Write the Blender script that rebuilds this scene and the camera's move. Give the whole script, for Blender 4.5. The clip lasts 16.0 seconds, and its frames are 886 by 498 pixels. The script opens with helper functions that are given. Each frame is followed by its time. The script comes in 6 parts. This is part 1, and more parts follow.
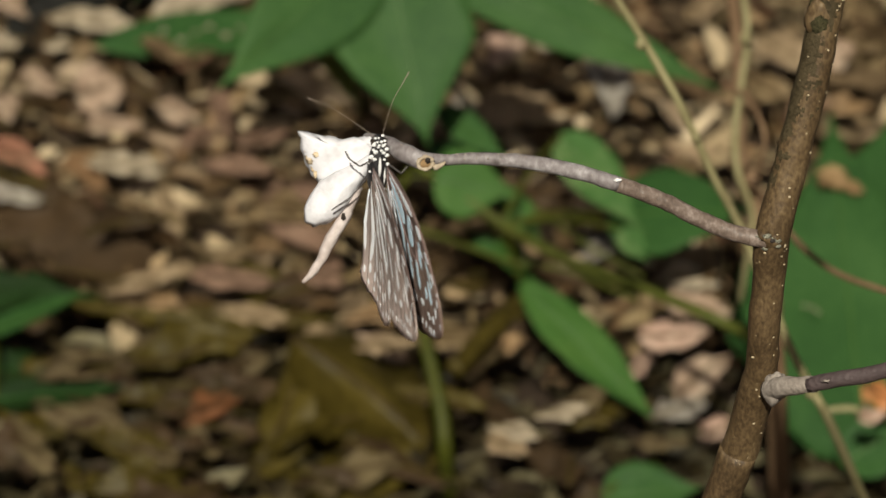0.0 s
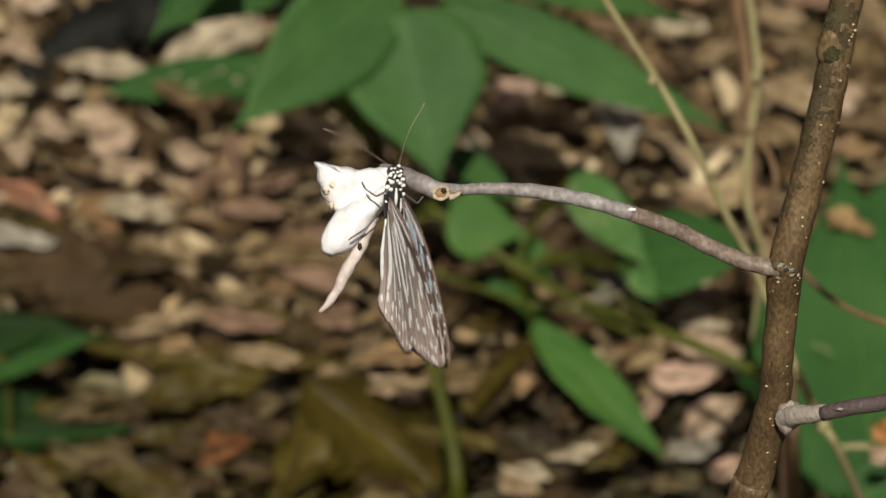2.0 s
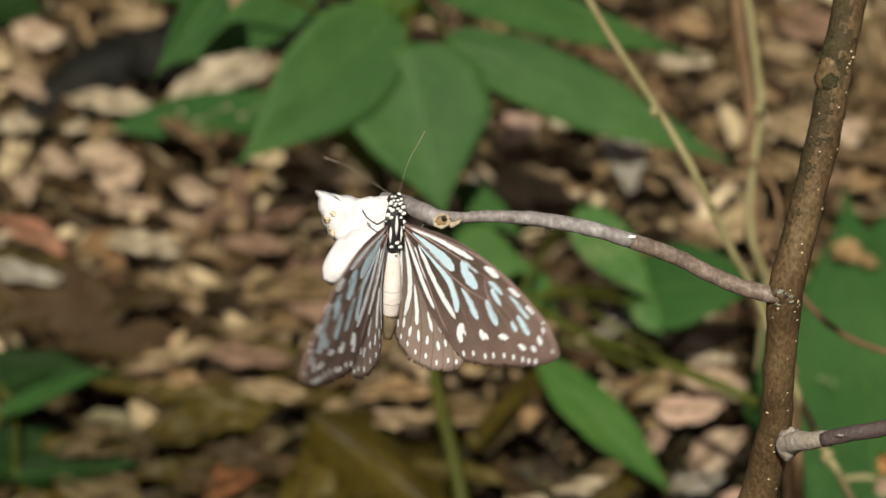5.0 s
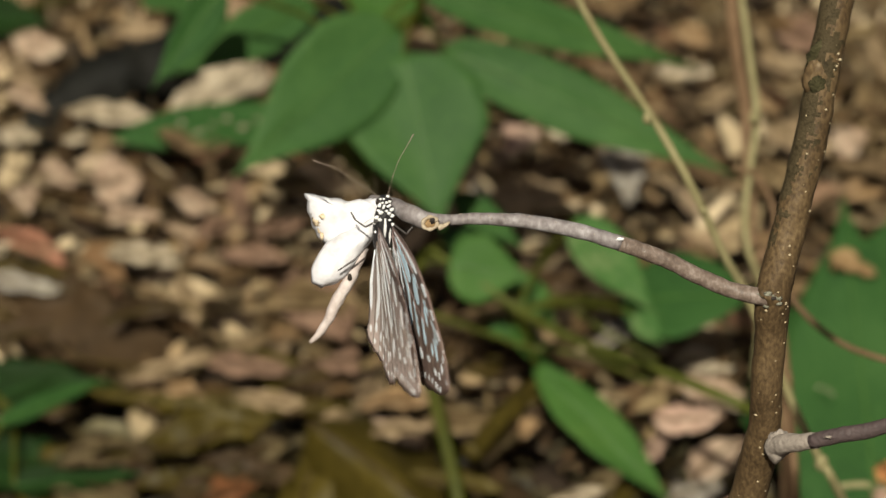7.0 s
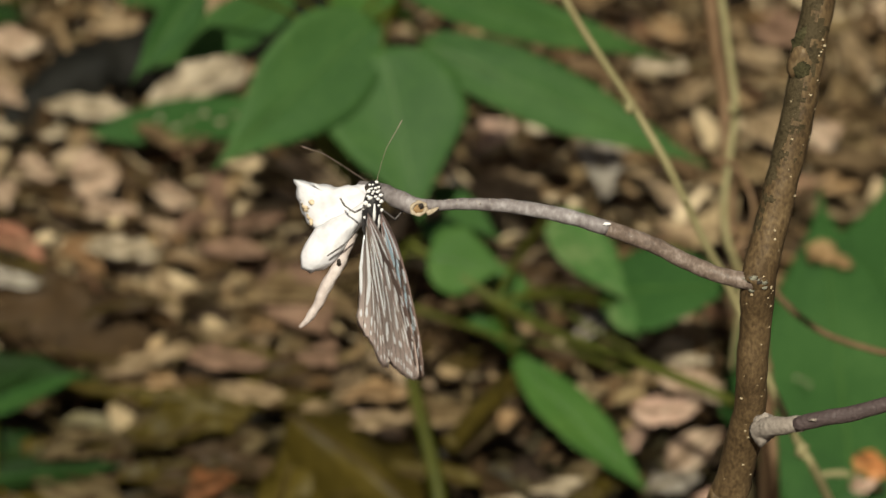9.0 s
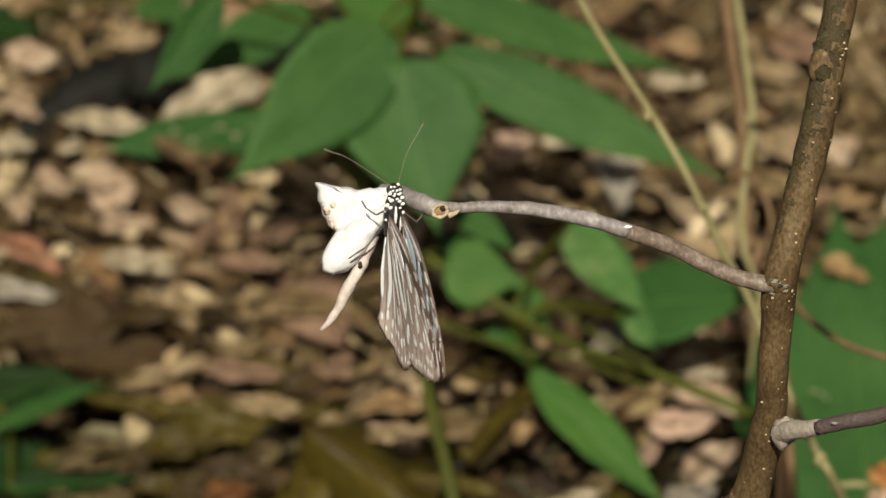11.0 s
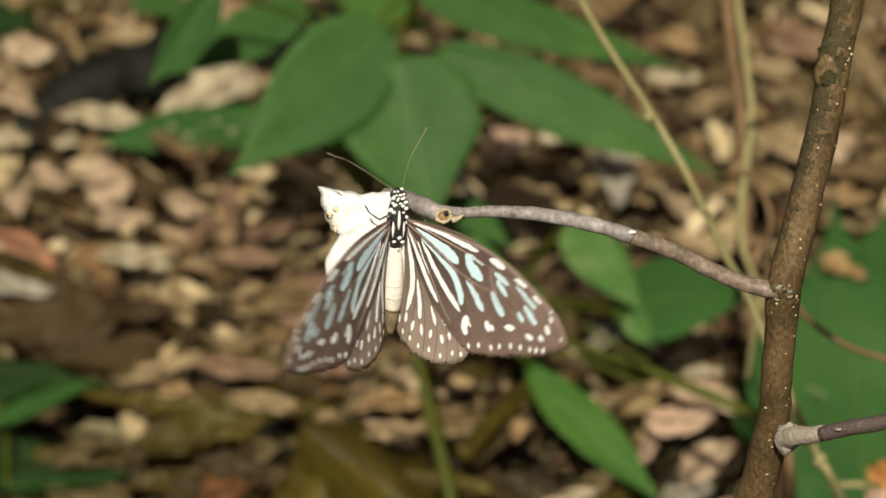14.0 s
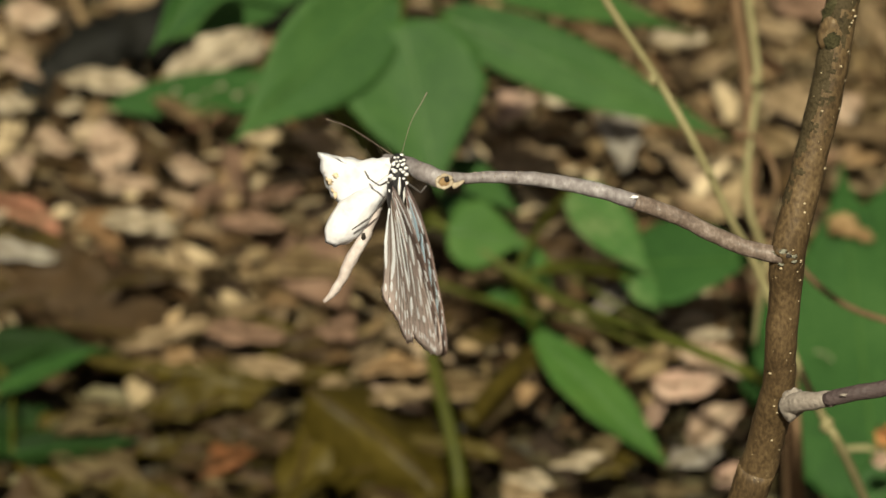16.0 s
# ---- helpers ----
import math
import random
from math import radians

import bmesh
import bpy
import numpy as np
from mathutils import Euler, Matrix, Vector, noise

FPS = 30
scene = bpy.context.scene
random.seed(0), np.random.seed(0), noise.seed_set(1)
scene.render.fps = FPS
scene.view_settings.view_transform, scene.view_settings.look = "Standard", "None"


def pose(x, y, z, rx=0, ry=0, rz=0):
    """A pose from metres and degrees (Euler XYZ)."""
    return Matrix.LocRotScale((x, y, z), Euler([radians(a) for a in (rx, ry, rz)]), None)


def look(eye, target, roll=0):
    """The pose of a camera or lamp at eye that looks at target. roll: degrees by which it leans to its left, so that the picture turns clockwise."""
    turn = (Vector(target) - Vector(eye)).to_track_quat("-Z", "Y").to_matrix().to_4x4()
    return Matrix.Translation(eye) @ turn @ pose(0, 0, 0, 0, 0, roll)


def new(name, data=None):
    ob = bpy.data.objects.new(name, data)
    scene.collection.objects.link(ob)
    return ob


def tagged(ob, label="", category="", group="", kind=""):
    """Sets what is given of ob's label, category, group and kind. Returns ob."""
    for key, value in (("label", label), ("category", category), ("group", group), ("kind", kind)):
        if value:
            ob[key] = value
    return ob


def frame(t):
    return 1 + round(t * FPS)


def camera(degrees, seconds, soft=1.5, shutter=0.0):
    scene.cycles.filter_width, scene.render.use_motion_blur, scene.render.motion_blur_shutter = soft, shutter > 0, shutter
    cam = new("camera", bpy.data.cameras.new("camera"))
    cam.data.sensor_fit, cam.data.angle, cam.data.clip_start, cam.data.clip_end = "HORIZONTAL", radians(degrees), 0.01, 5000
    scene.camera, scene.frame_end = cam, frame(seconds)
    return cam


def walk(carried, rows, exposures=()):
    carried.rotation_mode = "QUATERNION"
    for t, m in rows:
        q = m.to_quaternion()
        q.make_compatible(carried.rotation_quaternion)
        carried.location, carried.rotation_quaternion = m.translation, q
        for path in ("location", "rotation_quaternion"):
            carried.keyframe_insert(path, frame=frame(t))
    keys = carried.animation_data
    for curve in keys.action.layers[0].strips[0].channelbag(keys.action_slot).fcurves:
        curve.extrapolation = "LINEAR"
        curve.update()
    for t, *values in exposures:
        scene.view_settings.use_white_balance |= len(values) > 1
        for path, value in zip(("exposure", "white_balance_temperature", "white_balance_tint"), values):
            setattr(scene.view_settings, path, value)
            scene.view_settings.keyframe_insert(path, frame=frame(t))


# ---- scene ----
# ---------------------------------------------------------------- camera
cam = camera(16.0, 16.0, soft=1.5, shutter=0.4)
cam.data.dof.use_dof = True
cam.data.dof.focus_distance = 0.70
cam.data.dof.aperture_fstop = 22.0
PATH = [
    (0.0, pose(0.0062, 0.0201, 0.8275, 57.907, -0.204, 0.246)),
    (0.5, pose(0.0066, 0.0188, 0.8267, 58.234, -0.092, 0.285)),
    (1.0, pose(0.0063, 0.0158, 0.8264, 58.492, -0.134, 0.306)),
    (1.5, pose(0.0059, 0.0152, 0.8247, 58.736, 0.009, 0.240)),
    (2.0, pose(0.0046, 0.0130, 0.8260, 58.864, -0.034, 0.317)),
    (2.5, pose(0.0053, 0.0139, 0.8254, 58.979, 0.157, 0.335)),
    (3.0, pose(0.0069, 0.0144, 0.8252, 59.056, 0.226, 0.524)),
    (3.5, pose(0.0060, 0.0145, 0.8244, 59.173, 0.146, 0.487)),
    (4.0, pose(0.0046, 0.0110, 0.8262, 59.319, 0.137, 0.293)),
    (6.5, pose(0.0105, 0.0081, 0.8226, 59.853, 0.428, 0.468)),
    (7.0, pose(0.0106, 0.0063, 0.8232, 59.900, 0.359, 0.435)),
    (7.5, pose(0.0102, 0.0060, 0.8219, 59.968, 0.362, 0.214)),
    (8.0, pose(0.0104, 0.0048, 0.8232, 59.935, 0.319, 0.076)),
    (8.5, pose(0.0098, 0.0035, 0.8226, 59.971, 0.360, -0.135)),
    (9.0, pose(0.0065, -0.0002, 0.8233, 59.892, 0.194, -0.107)),
    (9.2, pose(0.0060, -0.0010, 0.8232, 59.832, 0.178, 0.003)),
    (11.5, pose(0.0042, -0.0041, 0.8196, 60.446, 0.232, 0.112)),
    (12.0, pose(0.0041, -0.0057, 0.8196, 60.526, 0.173, 0.037)),
    (12.5, pose(0.0026, -0.0058, 0.8185, 60.521, 0.060, -0.021)),
    (13.0, pose(0.0007, -0.0049, 0.8186, 60.416, -0.088, -0.077)),
    (13.5, pose(0.0024, -0.0007, 0.8186, 60.331, -0.064, -0.002)),
    (14.0, pose(0.0018, 0.0010, 0.8217, 60.095, 0.027, 0.059)),
    (14.5, pose(0.0000, 0.0000, 0.8200, 60.000, -0.000, 0.000)),
    (15.0, pose(0.0024, 0.0008, 0.8206, 59.815, 0.131, 0.030)),
    (15.5, pose(0.0019, 0.0022, 0.8204, 59.721, 0.213, 0.135)),
    (16.0, pose(0.0037, 0.0066, 0.8194, 59.411, 0.363, 0.066)),
]
walk(cam, PATH, exposures=[(0.0, 0.24, 6500, 7), (3.0, 0.36, 6500, 7), (6.5, 0.42, 6600, 6), (7.5, 0.42, 6600, 6), (8.2, 0.30, 6650, 5), (9.0, 0.35, 6650, 5), (11.5, 0.46, 6850, 4), (16.0, 0.52, 7050, 2)])

# ---------------------------------------------------------------- world and sun
SUN_FROM = Vector((-0.085, -0.675, 0.73)).normalized()
world = bpy.data.worlds.new("forest_sky")
scene.world = world
world.use_nodes = True
wn = world.node_tree
wn.nodes.clear()
sky = wn.nodes.new("ShaderNodeTexSky")
sky.sky_type = "NISHITA"
sky.sun_disc = False
sky.air_density = 0.8
sky.dust_density = 7.0
sky.ozone_density = 0.4
sky.sun_elevation = math.asin(SUN_FROM.z)
sky.sun_rotation = math.atan2(SUN_FROM.x, SUN_FROM.y)
bg = wn.nodes.new("ShaderNodeBackground")
bg.inputs["Strength"].default_value = 0.025
wout = wn.nodes.new("ShaderNodeOutputWorld")
wn.links.new(sky.outputs[0], bg.inputs["Color"])
wn.links.new(bg.outputs[0], wout.inputs["Surface"])
sun_data = bpy.data.lights.new("sun", "SUN")
sun_data.energy = 5.0
sun_data.angle = radians(0.6)
sun_data.color = (1.0, 0.94, 0.82)
sun = new("sun", sun_data)
sun.matrix_world = look(SUN_FROM * 10, (0, 0, 0))


# ---------------------------------------------------------------- materials
def material(name, colours, rough=0.6, grain=200.0, blotch=30.0, bump=0.3, per_object=False, per_island=False,
             gloss=0.4, stretch=(1, 1, 1), translucent=0.0, jitter=0.25, fade=None):
    """Node material: a colour ramp run by two noises (and by the random number of the object or island), with bump."""
    m = bpy.data.materials.new(name)
    m.use_nodes = True
    nt = m.node_tree
    nt.nodes.clear()
    link = nt.links.new
    out = nt.nodes.new("ShaderNodeOutputMaterial")
    bsdf = nt.nodes.new("ShaderNodeBsdfPrincipled")
    bsdf.inputs["Roughness"].default_value = rough
    bsdf.inputs["Specular IOR Level"].default_value = gloss
    co = nt.nodes.new("ShaderNodeTexCoord")
    mp = nt.nodes.new("ShaderNodeMapping")
    mp.inputs["Scale"].default_value = stretch
    link(co.outputs["Object"], mp.inputs["Vector"])
    n1 = nt.nodes.new("ShaderNodeTexNoise")
    n1.inputs["Scale"].default_value = blotch
    n1.inputs["Detail"].default_value = 3
    n2 = nt.nodes.new("ShaderNodeTexNoise")
    n2.inputs["Scale"].default_value = grain
    n2.inputs["Detail"].default_value = 4
    for n in (n1, n2):
        link(mp.outputs[0], n.inputs["Vector"])
    mix = nt.nodes.new("ShaderNodeMath")
    mix.operation = "MULTIPLY_ADD"
    link(n2.outputs["Fac"], mix.inputs[0])
    mix.inputs[1].default_value = 0.5
    half = nt.nodes.new("ShaderNodeMath")
    half.operation = "MULTIPLY"
    link(n1.outputs["Fac"], half.inputs[0])
    half.inputs[1].default_value = 0.5
    link(half.outputs[0], mix.inputs[2])
    value = mix.outputs[0]
    if per_object or per_island:
        if per_object:
            rnd = nt.nodes.new("ShaderNodeObjectInfo").outputs["Random"]
        else:
            rnd = nt.nodes.new("ShaderNodeNewGeometry").outputs["Random Per Island"]
        a = nt.nodes.new("ShaderNodeMath")
        a.operation = "MULTIPLY_ADD"
        link(value, a.inputs[0])
        a.inputs[1].default_value = jitter * 2
        a.inputs[2].default_value = -jitter
        b = nt.nodes.new("ShaderNodeMath")
        b.operation = "ADD"
        b.use_clamp = True
        link(a.outputs[0], b.inputs[0])
        link(rnd, b.inputs[1])
        value = b.outputs[0]
    else:
        r = nt.nodes.new("ShaderNodeMapRange")
        r.inputs["From Min"].default_value = 0.3
        r.inputs["From Max"].default_value = 0.7
        link(value, r.inputs["Value"])
        value = r.outputs[0]
    ramp = nt.nodes.new("ShaderNodeValToRGB")
    while len(ramp.color_ramp.elements) < len(colours):
        ramp.color_ramp.elements.new(0.5)
    for i, c in enumerate(colours):
        ramp.color_ramp.elements[i].position = i / max(1, len(colours) - 1)
        ramp.color_ramp.elements[i].color = (*c, 1)
    link(value, ramp.inputs[0])
    colour = ramp.outputs[0]
    if fade:
        # pigment that pales away from the object's root: (near, far, factor near, factor far)
        far = nt.nodes.new("ShaderNodeVectorMath")
        far.operation = "LENGTH"
        link(co.outputs["Object"], far.inputs[0])
        rg = nt.nodes.new("ShaderNodeMapRange")
        for k, v in zip(("From Min", "From Max", "To Min", "To Max"), fade):
            rg.inputs[k].default_value = v
        link(far.outputs["Value"], rg.inputs["Value"])
        sc = nt.nodes.new("ShaderNodeVectorMath")
        sc.operation = "SCALE"
        link(colour, sc.inputs[0])
        link(rg.outputs[0], sc.inputs["Scale"])
        colour = sc.outputs[0]
    link(colour, bsdf.inputs["Base Color"])
    bp = nt.nodes.new("ShaderNodeBump")
    bp.inputs["Strength"].default_value = bump
    bp.inputs["Distance"].default_value = 0.0006
    link(n2.outputs["Fac"], bp.inputs["Height"])
    link(bp.outputs[0], bsdf.inputs["Normal"])
    surface = bsdf.outputs[0]
    if translucent:
        tr = nt.nodes.new("ShaderNodeBsdfTranslucent")
        link(colour, tr.inputs["Color"])
        ms = nt.nodes.new("ShaderNodeMixShader")
        ms.inputs[0].default_value = translucent
        link(surface, ms.inputs[1])
        link(tr.outputs[0], ms.inputs[2])
        surface = ms.outputs[0]
    link(surface, out.inputs["Surface"])
    return m


M_SOIL = material("dark_forest_soil", [(0.0067, 0.0045, 0.0034), (0.0280, 0.0190, 0.0123), (0.0504, 0.0336, 0.0224)], 0.9, 160, 14, 0.8, gloss=0.12)
M_LITTER = material("dead_leaf_brown", [(0.0235, 0.0158, 0.0081), (0.1113, 0.0712, 0.0378), (0.0526, 0.0339, 0.0165), (0.2345, 0.1695, 0.1038), (0.0703, 0.0452, 0.0213), (0.3518, 0.2669, 0.1771), (0.1525, 0.0815, 0.0472), (0.0352, 0.0227, 0.0119), (0.1936, 0.1300, 0.0684), (0.3048, 0.2261, 0.1510)],
                    0.62, 260, 40, 0.5, per_object=True, translucent=0.12, jitter=0.13, gloss=0.12)
M_LOOSE = material("loose_leaf_brown", [(0.0235, 0.0158, 0.0081), (0.1113, 0.0712, 0.0378), (0.0526, 0.0339, 0.0165), (0.2345, 0.1695, 0.1038), (0.0703, 0.0452, 0.0213), (0.3518, 0.2669, 0.1771), (0.1525, 0.0815, 0.0472), (0.0352, 0.0227, 0.0119), (0.1936, 0.1300, 0.0684), (0.3048, 0.2261, 0.1510)],
                    0.62, 260, 40, 0.5, per_island=True, translucent=0.12, jitter=0.13, gloss=0.12)
M_CRUMB = material("leaf_fragment_brown", [(0.0158, 0.0104, 0.0055), (0.0965, 0.0610, 0.0280), (0.0363, 0.0232, 0.0101), (0.2537, 0.1787, 0.0979), (0.1146, 0.0634, 0.0290), (0.0458, 0.0312, 0.0122), (0.3502, 0.2709, 0.1671), (0.1328, 0.0922, 0.0401), (0.4348, 0.3460, 0.2226)], 0.7, 260, 60, 0.5, per_island=True, jitter=0.12, gloss=0.12)
# Darker copies of the litter browns: shade on the near ground put into colour.
M_SHADECRUMB = material("shaded_leaf_fragment", [(0.0046, 0.0037, 0.0014), (0.0234, 0.0168, 0.0058), (0.0094, 0.0068, 0.0024), (0.0520, 0.0399, 0.0174), (0.0260, 0.0168, 0.0058), (0.0114, 0.0089, 0.0029), (0.1040, 0.0892, 0.0483), (0.0312, 0.0247, 0.0087)], 0.6, 260, 60, 0.5, per_island=True, jitter=0.12, gloss=0.15)
M_SHADELEAF = material("shaded_dead_leaf", [(0.0073, 0.0053, 0.0019), (0.0286, 0.0194, 0.0073), (0.0135, 0.0100, 0.0034), (0.0520, 0.0388, 0.0164), (0.0156, 0.0116, 0.0039), (0.0780, 0.0620, 0.0290), (0.0312, 0.0189, 0.0077), (0.0094, 0.0068, 0.0024)], 0.55, 260, 40, 0.5, per_object=True, jitter=0.13, gloss=0.15)
M_SHADELOOSE = material("shaded_loose_leaf", [(0.0073, 0.0053, 0.0019), (0.0286, 0.0194, 0.0073), (0.0135, 0.0100, 0.0034), (0.0520, 0.0388, 0.0164), (0.0156, 0.0116, 0.0039), (0.0780, 0.0620, 0.0290), (0.0312, 0.0189, 0.0077), (0.0094, 0.0068, 0.0024)], 0.55, 260, 40, 0.5, per_island=True, jitter=0.13, gloss=0.15)
M_PALE = material("pale_dead_leaf", [(0.1281, 0.1007, 0.0684), (0.2957, 0.2420, 0.1682), (0.4041, 0.3408, 0.2476)], 0.6, 180, 45, 0.4, translucent=0.1, gloss=0.12)
M_TAN = material("tan_dead_leaf", [(0.0923, 0.0645, 0.0350), (0.2053, 0.1455, 0.0853), (0.2875, 0.2131, 0.1289)], 0.6, 180, 45, 0.4, translucent=0.1, gloss=0.12)
M_RED = material("reddish_dead_leaf", [(0.1221, 0.0546, 0.0335), (0.2368, 0.1105, 0.0696), (0.2440, 0.1456, 0.0902)], 0.6, 180, 50, 0.4, gloss=0.12)
M_PINK = material("pinkish_dead_leaf", [(0.1183, 0.0801, 0.0549), (0.2474, 0.1717, 0.1192), (0.3549, 0.2862, 0.2087)], 0.6, 180, 50, 0.4, gloss=0.12)
M_RUST = material("rusty_dead_leaf", [(0.05, 0.022, 0.009), (0.15, 0.06, 0.024)], 0.6, 180, 50, 0.4, gloss=0.12)
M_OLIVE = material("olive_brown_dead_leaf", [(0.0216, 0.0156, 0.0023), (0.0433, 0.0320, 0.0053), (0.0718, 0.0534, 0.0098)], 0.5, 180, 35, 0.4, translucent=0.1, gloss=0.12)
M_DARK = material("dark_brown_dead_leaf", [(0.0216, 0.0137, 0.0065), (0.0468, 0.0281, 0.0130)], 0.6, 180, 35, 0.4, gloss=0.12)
M_FADED = material("faded_brown_dead_leaf", [(0.0665, 0.0430, 0.0211), (0.1331, 0.0920, 0.0469), (0.1901, 0.1400, 0.0729)], 0.6, 180, 45, 0.4, gloss=0.12)
M_DULL = material("dull_reddish_dead_leaf", [(0.0801, 0.0468, 0.0306), (0.1336, 0.0811, 0.0536), (0.1711, 0.1092, 0.0747)], 0.65, 180, 40, 0.4, gloss=0.1)
M_DUN = material("dun_brown_dead_leaf", [(0.0374, 0.0269, 0.0123), (0.0707, 0.0521, 0.0247), (0.0998, 0.0756, 0.0371)], 0.65, 180, 40, 0.5, gloss=0.1)
M_GREY = material("greyish_dead_leaf", [(0.1087, 0.0932, 0.0749), (0.1923, 0.1694, 0.1400), (0.2675, 0.2456, 0.2035)], 0.65, 180, 45, 0.4, gloss=0.1)
M_ROSE = material("rosy_dead_leaf", [(0.1796, 0.1065, 0.0760), (0.3014, 0.2004, 0.1498), (0.4106, 0.3007, 0.2247)], 0.6, 180, 50, 0.4, gloss=0.12)
M_RUSSET = material("pale_orange_dead_leaf", [(0.1089, 0.0650, 0.0294), (0.1980, 0.1250, 0.0626), (0.2673, 0.1850, 0.1058)], 0.6, 180, 50, 0.4, gloss=0.12)
M_EMBER = material("rusty_orange_dead_leaf", [(0.16, 0.06, 0.018), (0.3, 0.12, 0.04), (0.36, 0.19, 0.08)], 0.6, 180, 50, 0.4, gloss=0.12)
M_BLIGHT = material("dry_blight_brown", [(0.09, 0.05, 0.022), (0.2, 0.125, 0.06), (0.3, 0.21, 0.11)], 0.7, 500, 160, 0.4, gloss=0.1)
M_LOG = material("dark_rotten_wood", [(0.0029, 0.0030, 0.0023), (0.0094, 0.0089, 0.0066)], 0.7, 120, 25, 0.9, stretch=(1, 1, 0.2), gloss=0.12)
M_GREEN = material("green_leaf", [(0.0178, 0.0486, 0.0138), (0.0328, 0.0780, 0.0202), (0.0546, 0.1107, 0.0301)], 0.55, 420, 16, 0.3, gloss=0.08, translucent=0.2)
M_GREEN2 = material("bright_green_leaf", [(0.0296, 0.0753, 0.0142), (0.0396, 0.0933, 0.0190), (0.0576, 0.1146, 0.0243)], 0.58, 420, 35, 0.25, gloss=0.08, translucent=0.2)
M_GREEN3 = material("mottled_green_leaf", [(0.0270, 0.0752, 0.0173), (0.0466, 0.1068, 0.0269), (0.1388, 0.1769, 0.0758)], 0.65, 300, 60, 0.25, gloss=0.08, translucent=0.2)
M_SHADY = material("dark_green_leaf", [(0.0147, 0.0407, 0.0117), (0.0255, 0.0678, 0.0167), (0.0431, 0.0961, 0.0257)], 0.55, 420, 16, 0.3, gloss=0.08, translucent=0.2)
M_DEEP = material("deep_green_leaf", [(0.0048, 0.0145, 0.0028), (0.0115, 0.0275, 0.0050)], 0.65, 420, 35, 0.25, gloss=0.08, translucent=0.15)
M_YELLOWED = material("yellowing_green_leaf", [(0.05, 0.06, 0.01), (0.09, 0.1, 0.02), (0.13, 0.14, 0.035)], 0.55, 420, 35, 0.3, gloss=0.08, translucent=0.2)
M_RIB = material("leaf_midrib_green", [(0.0276, 0.07, 0.0112), (0.0368, 0.086, 0.0136)], 0.5, 300, 60, 0.1)
M_STEM = material("green_plant_stem", [(0.025, 0.0308, 0.0035), (0.05, 0.0517, 0.0063)], 0.5, 300, 60, 0.3, stretch=(1, 1, 0.3), gloss=0.12)
M_RUNNER = material("yellowish_green_runner", [(0.0379, 0.0456, 0.0073), (0.0688, 0.0760, 0.0147)], 0.5, 300, 60, 0.3, stretch=(1, 1, 0.3), gloss=0.12)
M_STRAW = material("straw_coloured_stem", [(0.145, 0.124, 0.058), (0.23, 0.207, 0.107)], 0.55, 400, 80, 0.4, stretch=(1, 1, 0.25), gloss=0.12)
M_VINE = material("brown_vine", [(0.0956, 0.0561, 0.0308), (0.1823, 0.1175, 0.0661)], 0.65, 400, 80, 0.5, stretch=(1, 1, 0.25), gloss=0.12)
M_BARK = material("brown_bark", [(0.0266, 0.0171, 0.0081), (0.0637, 0.0403, 0.0192), (0.1126, 0.0745, 0.0364), (0.1988, 0.1431, 0.0750)], 0.55, 1300, 60, 0.35, stretch=(1, 1, 0.6), gloss=0.25)
M_MOSS = material("dark_bark_moss", [(0.0130, 0.0119, 0.0063), (0.0378, 0.0337, 0.0153), (0.0810, 0.0693, 0.0360)], 0.9, 1500, 500, 0.9, gloss=0.1)
M_TWIG = material("grey_twig_bark", [(0.085, 0.07, 0.067), (0.15, 0.13, 0.127), (0.215, 0.193, 0.19), (0.34, 0.32, 0.318)], 0.5, 700, 200, 0.25, stretch=(1.4, 1, 1), gloss=0.3)
M_OLDTWIG = material("brown_twig_bark", [(0.075, 0.054, 0.042), (0.135, 0.1, 0.08), (0.25, 0.2, 0.17)], 0.5, 1000, 260, 0.4, stretch=(1.4, 1, 1), gloss=0.3)
M_PURPLE = material("purplish_twig_bark", [(0.04, 0.028, 0.027), (0.085, 0.062, 0.06)], 0.6, 900, 200, 0.6)
M_CALLUS = material("pale_grey_bark", [(0.153, 0.127, 0.106), (0.291, 0.254, 0.219)], 0.7, 900, 180, 0.7, gloss=0.12)
M_FILM = material("olive_bark_film", [(0.016, 0.0115, 0.0055), (0.034, 0.0255, 0.0125), (0.058, 0.044, 0.023), (0.024, 0.0175, 0.008)], 0.75, 1600, 350, 0.5, gloss=0.12)
M_LICHEN = material("greenish_white_lichen", [(0.1240, 0.1200, 0.0870), (0.2232, 0.2160, 0.1682)], 0.8, 1500, 500, 0.6, gloss=0.1)
M_LENTICEL = material("pale_lenticel", [(0.2762, 0.2125, 0.1248), (0.425, 0.3506, 0.2304)], 0.7, 900, 300, 0.3)
M_RIM = material("weathered_scar_wood", [(0.17, 0.125, 0.08), (0.3, 0.24, 0.165), (0.4, 0.34, 0.26)], 0.65, 900, 300, 0.5)
M_HOLLOW = material("dark_pith", [(0.01, 0.007, 0.005), (0.03, 0.02, 0.013)], 0.8, 900, 200, 0.5)
M_WHITE = material("white_withered_petal", [(0.5189, 0.4989, 0.5075), (0.6141, 0.6022, 0.6237), (0.6617, 0.6495, 0.6753)], 0.55, 600, 140, 0.5, translucent=0.1)
M_TAIL = material("pinkish_dry_sepal", [(0.27, 0.22, 0.2), (0.4, 0.34, 0.315), (0.52, 0.47, 0.45)], 0.6, 700, 160, 0.5)
M_BRUISE = material("grey_petal_bruise", [(0.36, 0.34, 0.31), (0.5, 0.48, 0.45)], 0.7, 900, 300, 0.4)
